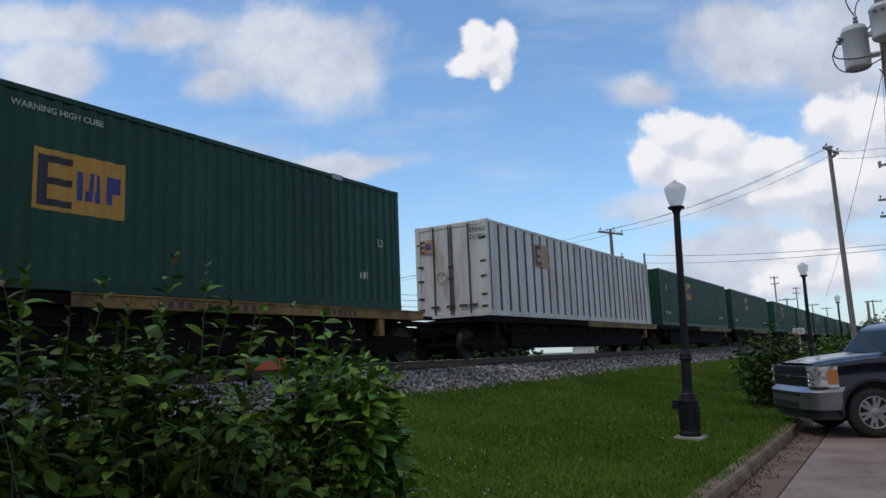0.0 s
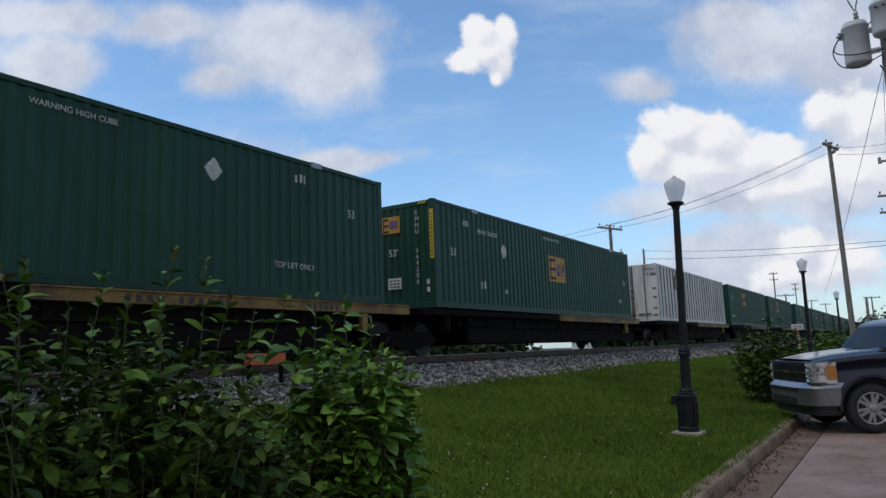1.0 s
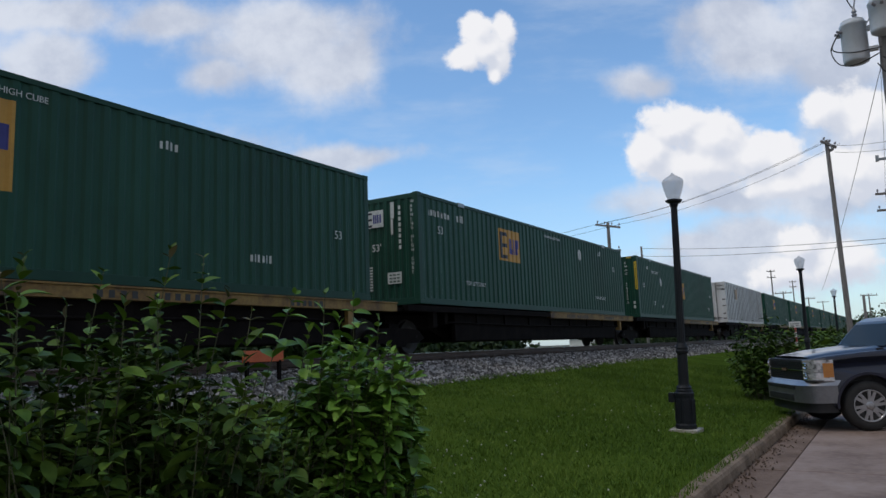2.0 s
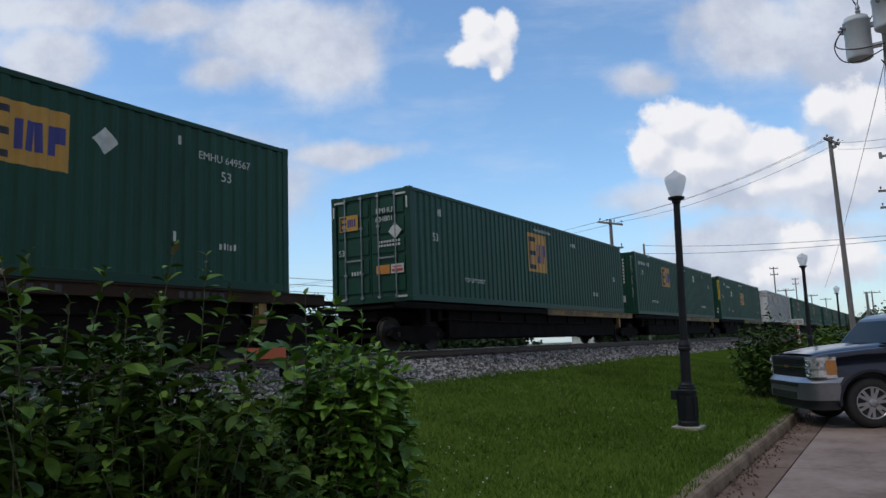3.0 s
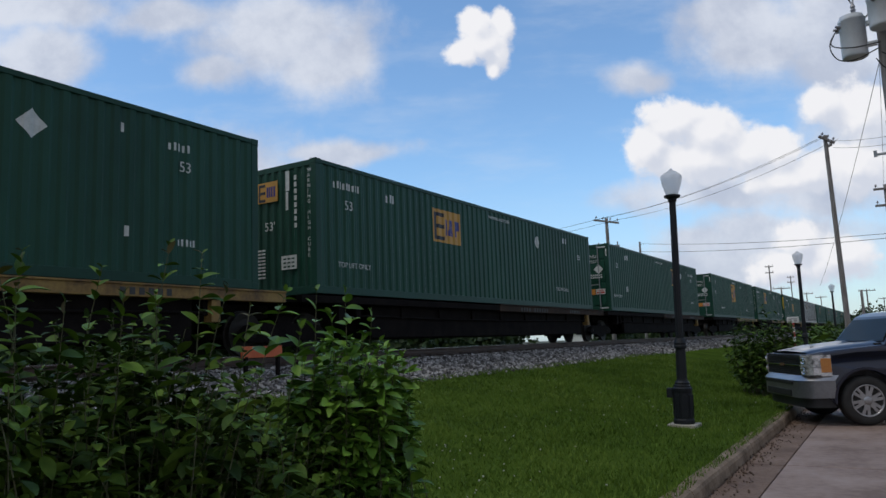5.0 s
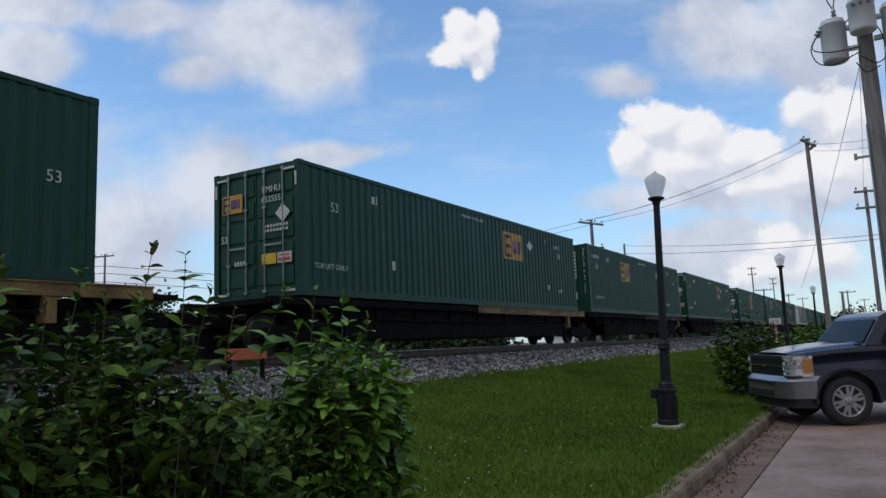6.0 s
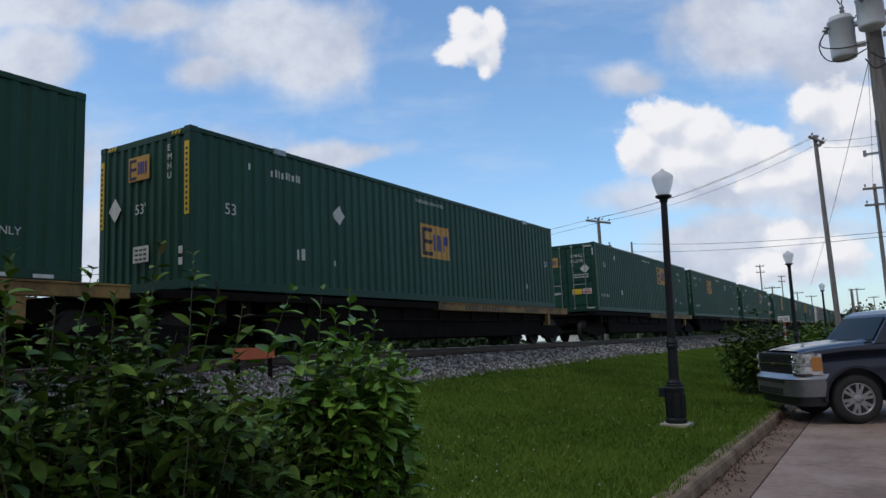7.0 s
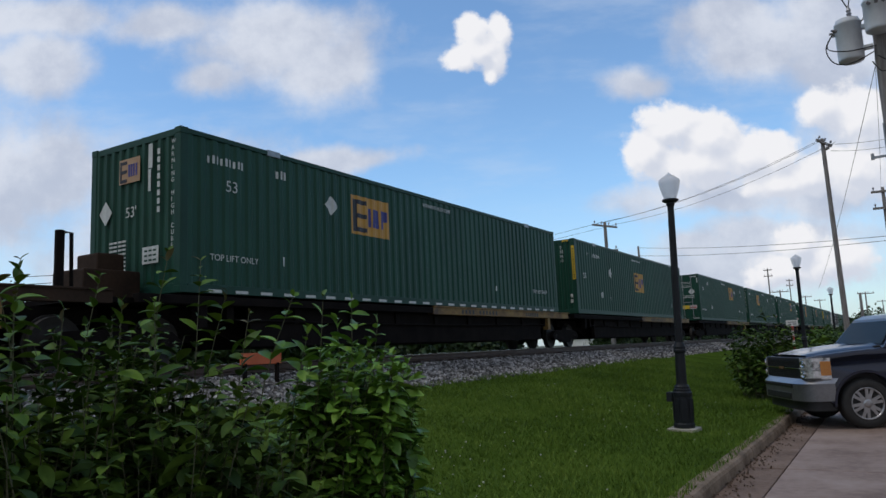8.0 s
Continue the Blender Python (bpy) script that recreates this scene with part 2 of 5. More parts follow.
M["wire"] = material("black_cable", [(0.012, 0.012, 0.013), (0.025, 0.025, 0.025)], 0.6)
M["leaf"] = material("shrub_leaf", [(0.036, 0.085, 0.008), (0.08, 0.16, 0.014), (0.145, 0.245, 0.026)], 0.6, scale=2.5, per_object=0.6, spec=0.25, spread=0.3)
# mass leaves darker than shoot-top leaves: the shrub's inner shade put into the colour
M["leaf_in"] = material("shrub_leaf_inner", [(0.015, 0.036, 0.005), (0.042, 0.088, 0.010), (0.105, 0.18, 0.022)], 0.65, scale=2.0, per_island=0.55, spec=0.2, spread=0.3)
M["leaf_bright"] = material("young_bright_leaf", [(0.045, 0.11, 0.012), (0.10, 0.22, 0.022), (0.18, 0.33, 0.04)], 0.5, scale=2.5, per_island=0.6, spec=0.35, spread=0.3)
M["leaf_red"] = material("young_reddish_leaf", [(0.07, 0.06, 0.02), (0.12, 0.11, 0.03)], 0.5, scale=4, per_object=0.3)
M["stem"] = material("shrub_stem", [(0.05, 0.06, 0.025), (0.1, 0.1, 0.05)], 0.7, scale=8)
M["tree_leaf"] = material("tree_leaf", [(0.012, 0.028, 0.009), (0.026, 0.055, 0.015), (0.05, 0.085, 0.022)], 0.6, scale=0.4, per_island=0.4, spec=0.3)
M["paint"] = material("dark_blue_car_paint", [(0.006, 0.008, 0.022), (0.009, 0.012, 0.030)], 0.3, 0.0, scale=2, coat=0.6, spec=0.4)
M["chrome"] = material("chrome", [(0.55, 0.55, 0.57), (0.66, 0.66, 0.68)], 0.12, 1.0, scale=3)
M["chrome_dull"] = material("dull_chrome", [(0.16, 0.16, 0.17), (0.25, 0.25, 0.26)], 0.38, 0.7, scale=3)
M["black_plastic"] = material("black_plastic", [(0.012, 0.012, 0.013), (0.022, 0.022, 0.023)], 0.55, scale=6)
M["tyre"] = material("tyre_rubber", [(0.014, 0.014, 0.014), (0.03, 0.029, 0.028)], 0.8, scale=8, bump=0.2)
M["alloy"] = material("alloy_rim", [(0.33, 0.33, 0.34), (0.44, 0.44, 0.45)], 0.3, 0.85, scale=5)
M["amber"] = material("amber_lens", [(0.42, 0.15, 0.03), (0.55, 0.24, 0.06)], 0.2, coat=1.0)
M["lens"] = material("headlight_reflector", [(0.16, 0.165, 0.17), (0.62, 0.63, 0.65), (0.9, 0.9, 0.92)], 0.22, 0.6, scale=14, coat=0.6, spread=0.18)
M["orange"] = material("orange_painted_board", [(0.50, 0.10, 0.03), (0.62, 0.15, 0.05)], 0.6, scale=3)
M["white_wall"] = material("white_metal_siding", [(0.62, 0.62, 0.60), (0.75, 0.75, 0.74)], 0.6, scale=0.5)
M["grey_wall"] = material("grey_siding", [(0.2, 0.2, 0.2), (0.3, 0.3, 0.3)], 0.7, scale=0.5)
M["sign_red"] = material("crossing_red", [(0.4, 0.05, 0.04), (0.5, 0.07, 0.05)], 0.5)
M["interior"] = material("dark_cabin_trim", [(0.02, 0.02, 0.022), (0.045, 0.045, 0.048)], 0.7, scale=4)


def glass(name, tint, rough=0.0, clear=0.5):
    m = bpy.data.materials.new(name)
    m.use_nodes = True
    nt = m.node_tree
    b = nt.nodes["Principled BSDF"]
    b.inputs["Base Color"].default_value = (*tint, 1)
    b.inputs["Roughness"].default_value = rough
    b.inputs["Transmission Weight"].default_value = clear
    b.inputs["IOR"].default_value = 1.14
    return m


M["glass"] = glass("tinted_car_glass", (0.05, 0.07, 0.085), 0.02, 0.6)


def frosted(name, tint):
    m = bpy.data.materials.new(name)
    m.use_nodes = True
    nt = m.node_tree
    nt.nodes.clear()
    n, l = nt.nodes.new, nt.links.new
    thin, matt, clear, gloss = n("ShaderNodeBsdfTranslucent"), n("ShaderNodeBsdfDiffuse"), n("ShaderNodeBsdfTransparent"), n("ShaderNodeBsdfGlossy")
    for node in (thin, matt, clear):
        node.inputs["Color"].default_value = (*tint, 1)
    gloss.inputs["Roughness"].default_value = 0.25
    last = thin.outputs[0]
    for node, share in ((matt, 0.4), (clear, 0.45), (gloss, 0.06)):
        mix = n("ShaderNodeMixShader")
        mix.inputs[0].default_value = share
        l(last, mix.inputs[1])
        l(node.outputs[0], mix.inputs[2])
        last = mix.outputs[0]
    l(last, n("ShaderNodeOutputMaterial").inputs[0])
    return m


M["globe"] = frosted("frosted_acrylic_globe", (0.93, 0.94, 0.95))


# ---------------------------------------------------------------- mesh helpers
def part(name, bm, mat, parent=None, label="", smooth=False, m=None):
    me = bpy.data.meshes.new(name)
    bm.to_mesh(me)
    bm.free()
    if smooth:
        for p in me.polygons:
            p.use_smooth = True
    for one in (mat if isinstance(mat, (list, tuple)) else [mat]):
        me.materials.append(M[one])
    ob = new(name, me)
    if m is not None:
        ob.matrix_local = m
    if parent:
        ob.parent = parent
    if label:
        ob["label"] = label
    return ob


def again(ob, m, parent):
    """Another object on the same mesh."""
    o = new(ob.name.split(".")[0], ob.data)
    o.matrix_local, o.parent = m, parent
    for key in ("label", "kind"):
        if key in ob:
            o[key] = ob[key]
    return o


def box(bm, x0, x1, y0, y1, z0, z1, bevel=0.0):
    made = bmesh.ops.create_cube(bm, size=1.0, matrix=Matrix.Translation(((x0 + x1) / 2, (y0 + y1) / 2, (z0 + z1) / 2)) @ Matrix.Diagonal((x1 - x0, y1 - y0, z1 - z0, 1)))
    if bevel:
        edges = {e for v in made["verts"] for e in v.link_edges}
        bmesh.ops.bevel(bm, geom=list(edges), offset=bevel, segments=2, affect="EDGES", profile=0.6)
    return bm


def boxes(*rows, bevel=0.0):
    bm = bmesh.new()
    for r in rows:
        box(bm, *r, bevel)
    return bm


def lathe(bm, profile, sides=20, m=Matrix(), cap=True):
    """profile: (radius, height) from the bottom up."""
    rings = []
    for r, z in profile:
        rings.append([bm.verts.new(m @ Vector((r * math.cos(2 * math.pi * i / sides), r * math.sin(2 * math.pi * i / sides), z))) for i in range(sides)])
    for a, b in zip(rings, rings[1:]):
        for i in range(sides):
            bm.faces.new((a[i], a[(i + 1) % sides], b[(i + 1) % sides], b[i]))
    if cap:
        bm.faces.new(rings[0][::-1])
        bm.faces.new(rings[-1])
    return bm


def tube(bm, a, b, ra, rb=None, sides=8):
    a, b = Vector(a), Vector(b)
    m = Matrix.Translation(a) @ (b - a).to_track_quat("Z", "Y").to_matrix().to_4x4()
    return lathe(bm, [(ra, 0), (ra if rb is None else rb, (b - a).length)], sides, m)


def pipe(bm, points, r, sides=6):
    pts = [Vector(p) for p in points]
    rings = []
    for i, p in enumerate(pts):
        way = (pts[min(i + 1, len(pts) - 1)] - pts[max(i - 1, 0)]).normalized()
        side = way.cross(Vector((0.3, 0.9, 0.31)) if abs(way.y) < 0.9 else Vector((0.9, 0.1, 0.3))).normalized()
        other = way.cross(side)
        rings.append([bm.verts.new(p + r * (side * math.cos(2 * math.pi * k / sides) + other * math.sin(2 * math.pi * k / sides))) for k in range(sides)])
    for a, b in zip(rings, rings[1:]):
        for i in range(sides):
            bm.faces.new((a[i], a[(i + 1) % sides], b[(i + 1) % sides], b[i]))
    return bm


def eased(points, n=5):
    """A smooth line through the points."""
    p = [Vector(q) for q in points]
    p = [p[0]] + p + [p[-1]]
    out = []
    for a, b, c, d in zip(p, p[1:], p[2:], p[3:]):
        for i in range(n):
            t = i / n
            out.append(0.5 * (2 * b + (c - a) * t + (2 * a - 5 * b + 4 * c - d) * t * t + (3 * b - a - 3 * c + d) * t ** 3))
    return out + [p[-1]]


def prism(bm, outline, x0, x1, axis="x"):
    """A polygon (y, z) extruded along x, or (x, z) along y."""
    put = (lambda s, p: (s, p[0], p[1])) if axis == "x" else (lambda s, p: (p[0], s, p[1]))
    a = [bm.verts.new(put(x0, p)) for p in outline]
    b = [bm.verts.new(put(x1, p)) for p in outline]
    k = len(outline)
    faces = [bm.faces.new(a), bm.faces.new(b[::-1])]
    for i in range(k):
        faces.append(bm.faces.new((a[i], b[i], b[(i + 1) % k], a[(i + 1) % k])))
    bmesh.ops.recalc_face_normals(bm, faces=faces)
    return bm


def lettering(text, size, mat, parent, m, name="lettering", thick=0.002):
    cu = bpy.data.curves.new(name, "FONT")
    cu.body, cu.size, cu.extrude = text, size, thick
    cu.align_x = "LEFT"
    tmp = new("tmp", cu)
    bpy.context.view_layer.update()
    me = bpy.data.meshes.new_from_object(tmp.evaluated_get(bpy.context.evaluated_depsgraph_get()))
    bpy.data.objects.remove(tmp)
    bpy.data.curves.remove(cu)
    me.materials.clear()
    me.materials.append(M[mat])
    ob = new(name, me)
    ob.matrix_local, ob.parent = m, parent
    return ob


def empty(name, m=Matrix(), **tags):
    ob = new(name)
    ob.empty_display_size = 0.2
    ob.matrix_local = m
    return tagged(ob, **tags)


# ---------------------------------------------------------------- ground, lawn, track bed, paving
RAIL_TOP, DECK = 1.42, 2.67
TRACK_X = -11.425


def lawn_z(x):
    pts = [(-60, 0.5), (-16, 0.8), (-8.0, 0.84), (-5.6, 0.50), (-3.8, 0.24), (-2.6, 0.15), (-1.84, 0.125)]
    if x <= pts[0][0]:
        return pts[0][1]
    for (a, za), (b, zb) in zip(pts, pts[1:]):
        if x <= b:
            return za + (zb - za) * (x - a) / (b - a)
    return pts[-1][1]


def sheet(name, xs, ys, height, mat, label, category, kind="structure"):
    bm = bmesh.new()
    grid = [[bm.verts.new((x, y, height(x, y))) for x in xs] for y in ys]
    for a, b in zip(grid, grid[1:]):
        for i in range(len(xs) - 1):
            bm.faces.new((a[i], a[i + 1], b[i + 1], b[i]))
    return tagged(part(name, bm, mat, smooth=True), label=label, category=category, kind=kind)


sheet("ground", [-2500, -300, -60, -30, -14, -8, -3, -1.9, -1.7, 3, 60, 2500], [-2500, -300, -80, -20, 0, 20, 60, 150, 400, 2500],
      lambda x, y: (lawn_z(x) - 0.06) if x < -1.75 else -0.07, "far_ground", "flat green and sandy ground out to the horizon", "ground")
sheet("lawn", [-60, -40, -25, -17] + [-15 + 0.33 * i for i in range(40)] + [-1.84], [-30 + 0.5 * i for i in range(160)] + [52 + 4 * i for i in range(60)],
      lambda x, y: lawn_z(x) + 0.02 * noise.noise((x * 0.6, y * 0.6, 0)) * (1 if x < -2.2 else 0.2), "soil", "mown green lawn rising to the track bed", "lawn")


def bed_z(x):
    d = abs(x - TRACK_X)
    return 1.165 if d < 1.85 else max(0.55, 1.165 - (d - 1.85) * 0.21)


sheet("track_bed", [TRACK_X + 0.2 * i for i in range(-22, 23)], [-40 + 0.5 * i for i in range(240)] + [80 + 6 * i for i in range(70)],
      lambda x, y: bed_z(x) + 0.03 * noise.noise((x * 2.5, y * 2.5, 3)), "ballast", "grey crushed stone track bed with sloping shoulder", "track bed")


def ballast_stones():
    rng = np.random.default_rng(3)
    cube = np.array([(-1, -1, -1), (1, -1, -1), (1, 1, -1), (-1, 1, -1), (-1, -1, 1), (1, -1, 1), (1, 1, 1), (-1, 1, 1)], float)
    quads = np.array([(0, 3, 2, 1), (4, 5, 6, 7), (0, 1, 5, 4), (1, 2, 6, 5), (2, 3, 7, 6), (3, 0, 4, 7)])
    count = 34000
    xs = rng.uniform(-10.5, -7.75, count)
    ys = 2 + 68 * rng.random(count) ** 1.9
    # the toe thins out into the lawn
    keep = (xs < -8.15) | (rng.random(count) < 0.35)
    xs, ys = xs[keep], ys[keep]
    verts, faces = [], []
    for i, (x, y) in enumerate(zip(xs, ys)):
        s = rng.uniform(0.016, 0.038) * (1 + y / 90)
        q = Euler(rng.uniform(0, 6, 3)).to_matrix()
        pts = cube * rng.uniform(0.5, 1.15, (8, 1)) * rng.uniform(0.6, 1.2, 3) * s
        z = max(bed_z(x), lawn_z(x)) + 0.012
        verts.append(pts @ np.array(q) + (x, y, z))
        faces.append(quads + 8 * i)
    me = bpy.data.meshes.new("ballast_stones")
    me.from_pydata(np.concatenate(verts).tolist(), [], np.concatenate(faces).tolist())
    me.materials.append(M["stone"])
    tagged(new("ballast_stones", me), label="loose angular grey ballast stones beside the rails", category="ballast", kind="stuff")


ballast_stones()


def railway():
    track = empty("railway_track", pose(TRACK_X, 0, 0), label="rusty steel railway track on dark wooden ties", category="railway track", kind="structure")
    web = [(-0.07, 0), (0.07, 0), (0.07, 0.02), (0.015, 0.04), (0.015, 0.125), (0.036, 0.14), (0.036, 0.17), (-0.036, 0.17), (-0.036, 0.14), (-0.015, 0.125), (-0.015, 0.04), (-0.07, 0.02)]
    for side in (-0.755, 0.755):
        bm = bmesh.new()
        prism(bm, [(side + x, RAIL_TOP - 0.172 + z) for x, z in web], -60, 520, "y")
        r = part("rail", bm, "rail", track)
        part("railhead", boxes((side - 0.03, side + 0.03, -60, 520, RAIL_TOP - 0.002, RAIL_TOP + 0.002)), "rail_top", r, "polished running surface")
    first = part("tie", boxes((-1.3, 1.3, -0.11, 0.11, 1.08, 1.258), bevel=0.012), "tie", track)
    first.matrix_local = pose(0, 2, 0)
    for i in range(1, 120):
        again(first, pose(random.uniform(-0.04, 0.04), 2 + i * 0.53, random.uniform(-0.01, 0.008), 0, 0, random.uniform(-0.8, 0.8)), track)


railway()


def paving():
    pav = tagged(part("pavement", boxes((-1.68, 60, -60, 260, -0.16, -0.03)), "dirt"), label="brown stained concrete parking area in large slabs", category="pavement", kind="structure")
    edges = [(-1.22, 2.4), (2.42, 6.05), (6.07, 9.7), (9.72, 13.4)]
    runs = [(-12, -7.4), (-7.385, -3.0), (-2.985, 1.0), (1.015, 5.1), (5.115, 9.2), (9.215, 13.4), (13.415, 17.6), (17.615, 21.8), (21.815, 26), (26.015, 40), (40.015, 60), (60.015, 120)]
    for a, b in edges:
        for c, d in runs:
            z = random.uniform(-0.006, 0.004)
            part("slab", boxes((a, b, c, d, -0.12, z), bevel=0.012), "concrete", pav)
    for c, d in runs:
        part("gutter_slab", boxes((-1.655, -1.235, c, d, -0.12, random.uniform(-0.012, -0.004)), bevel=0.012), "gutter", pav)
    kerb = empty("kerb", label="low weathered concrete kerb beside the lawn, grass creeping over it", category="kerb", kind="structure")
    y = -20.0
    while y < 70:
        step = random.choice((2.9, 3.0, 3.1))
        bm = bmesh.new()
        prof = [(-1.85, -0.1), (-1.655, -0.1), (-1.672, 0.085), (-1.69, 0.118), (-1.72, 0.13), (-1.85, 0.135)]
        n = 12
        rings = []
        for i in range(n + 1):
            yy = y + 0.01 + (step - 0.02) * i / n
            rings.append([bm.verts.new((px_ + (0.012 * noise.noise((px_ * 9, yy * 2.2, 1)) if z_ > 0 else 0), yy, z_ + (0.014 * noise.noise((px_ * 5, yy * 1.7, 7)) if z_ > 0 else 0))) for px_, z_ in prof])
        for a, b in zip(rings, rings[1:]):
            for i in range(len(prof)):
                bm.faces.new((a[i], b[i], b[(i + 1) % len(prof)], a[(i + 1) % len(prof)]))
        bm.faces.new(rings[0])
        bm.faces.new(rings[-1][::-1])
        bmesh.ops.recalc_face_normals(bm, faces=bm.faces)
        part("kerb_stone", bm, "kerb", kerb)
        y += step
    # crumbs and dead leaves in the gutter
    rng = np.random.default_rng(5)
    bm = bmesh.new()
    for i in range(900):
        x, y = -1.66 + abs(rng.normal(0, 0.13)), rng.uniform(3, 24)
        s = rng.uniform(0.006, 0.022)
        bmesh.ops.create_cube(bm, size=s, matrix=pose(x, y, s * 0.3, *rng.uniform(0, 90, 3)) @ Matrix.Diagonal((1, rng.uniform(0.6, 2), 0.6, 1)))
    tagged(part("gutter_debris", bm, "dirt"), label="brown grit and dead leaves along the kerb", category="debris", kind="stuff")


paving()


# ---------------------------------------------------------------- containers
LONG, WIDE, HIGH = 16.21, 2.59, 2.896
HALF = WIDE / 2


def wave(length, pitch, depth):
    """Trapezoid corrugation: distances along and offsets inwards."""
    pts, a = [], 0.0
    while a < length - pitch * 0.99:
        pts += [(a, 0), (a + 0.32 * pitch, 0), (a + 0.5 * pitch, depth), (a + 0.82 * pitch, depth)]
        a += pitch
    return pts + [(a, 0), (length, 0)]


SIDE_WAVE = [(0.16 + a, d) for a, d in wave(LONG - 0.32, 0.277, 0.028)]


def depth_at(y):
    for (a, da), (b, db) in zip(SIDE_WAVE, SIDE_WAVE[1:]):
        if a <= y <= b:
            return da + (db - da) * (y - a) / max(b - a, 1e-6)
    return 0.0


def skin(bm, y0, y1, z0, z1, proud, lean=0.0):
    """A painted patch that follows the corrugated side (outside at x = HALF)."""
    ys = sorted({y0, y1, *[a for a, d in SIDE_WAVE if y0 < a < y1]})
    low = [bm.verts.new((HALF - 0.012 - depth_at(y) + proud, y, z0)) for y in ys]
    top = [bm.verts.new((HALF - 0.012 - depth_at(y) + proud, y + lean, z1)) for y in ys]
    for i in range(len(ys) - 1):
        bm.faces.new((low[i], low[i + 1], top[i + 1], top[i]))
    return bm


def wavy_wall(points, z0, z1, place):
    bm = bmesh.new()
    low = [bm.verts.new(place(a, d, z0)) for a, d in points]
    top = [bm.verts.new(place(a, d, z1)) for a, d in points]
    for i in range(len(points) - 1):
        bm.faces.new((low[i], low[i + 1], top[i + 1], top[i]))
    bmesh.ops.recalc_face_normals(bm, faces=bm.faces)
    return bm


STOCK = {}


def shared(key, name, make, mat, parent, label="", smooth=False):
    """One mesh for all things that have the same part in the same paint."""
    if key in STOCK:
        o = again(STOCK[key], Matrix(), parent)
        if label:
            o["label"] = label
        return o
    STOCK[key] = part(name, make(), mat, parent, label, smooth)
    return STOCK[key]


def frame_parts(c, paint, frame_paint):
    for sx in (-1, 1):
        x0, x1 = sorted((sx * HALF, sx * (HALF - 0.1)))
        shared(("top", sx, paint), "top_rail", lambda: boxes((x0, x1, 0.16, LONG - 0.16, HIGH - 0.09, HIGH), bevel=0.01), frame_paint, c)
        shared(("low", sx, paint), "bottom_rail", lambda: boxes((x0, x1, 0.16, LONG - 0.16, 0.0, 0.16), bevel=0.01), frame_paint, c)
        for at in (0, 1):
            y0, y1 = (0, 0.16) if at == 0 else (LONG - 0.16, LONG)
            post = shared(("post", sx, at, paint), "corner_post", lambda: boxes((x0 - (0.06 if sx > 0 else 0), x1 + (0.06 if sx < 0 else 0), y0, y1, 0.12, HIGH - 0.11), bevel=0.012), frame_paint, c)
            for z0, z1 in ((-0.002, 0.122), (HIGH - 0.112, HIGH + 0.012)):
                shared(("cast", sx, at, z0, paint), "corner_casting", lambda: boxes((x0 - 0.064 if sx > 0 else x0 - 0.004, x1 + 0.004 if sx > 0 else x1 + 0.064, y0 - 0.004, y1 + 0.004, z0, z1), bevel=0.012), frame_paint, post)
    for at in (0, 1):
        y0, y1 = (0.01, 0.12) if at == 0 else (LONG - 0.12, LONG - 0.01)
        shared(("head", at, paint), "end_header", lambda: boxes((-HALF + 0.16, HALF - 0.16, y0, y1, HIGH - 0.13, HIGH - 0.005), bevel=0.01), frame_paint, c)
        shared(("sill", at, paint), "end_sill", lambda: boxes((-HALF + 0.16, HALF - 0.16, y0, y1, 0.0, 0.17), bevel=0.01), frame_paint, c)
    shared(("floor", paint), "floor", lambda: boxes((-HALF + 0.1, HALF - 0.1, 0.12, LONG - 0.12, 0.03, 0.15)), "car_dark", c)

    def roof():
        bm = bmesh.new()
        pts = wave(LONG - 0.3, 0.42, 0.02)
        a = [bm.verts.new((-HALF + 0.09, 0.15 + y, HIGH - 0.012 - d)) for y, d in pts]
        b = [bm.verts.new((HALF - 0.09, 0.15 + y, HIGH - 0.012 - d)) for y, d in pts]
        for i in range(len(pts) - 1):
            bm.faces.new((a[i], b[i], b[i + 1], a[i + 1]))
        return bm
    shared(("roof", paint), "roof", roof, "roof", c)


def side_bars(rows, proud=0.006):
    """Rows of (y, z, width, height): unreadable stencils as plain bars on the side."""
    bm = bmesh.new()
    for y, z, w, h in rows:
        skin(bm, y, y + w, z, z + h, proud)
    return bm


def word_bars(y, z, n, h, step, wide):
    return [(y + i * step, z, wide, h * (1.0 if i % 3 else 0.85)) for i in range(n)]


def end_bars(rows, y=-0.012):
    bm = bmesh.new()
    for x, z, w, h in rows:
        box(bm, x - w / 2, x + w / 2, y, y + 0.006, z, z + h)
    return bm


def sticker(name, outline, mat, c, label=""):
    """A flat polygon (x, z) on the near end."""
    bm = bmesh.new()
    prism(bm, outline, -0.016, -0.010, "y")
    return part(name, bm, mat, c, label)


def diamond(x, z, w, h):
    return [(x - w / 2, z), (x, z - h / 2), (x + w / 2, z), (x, z + h / 2)]


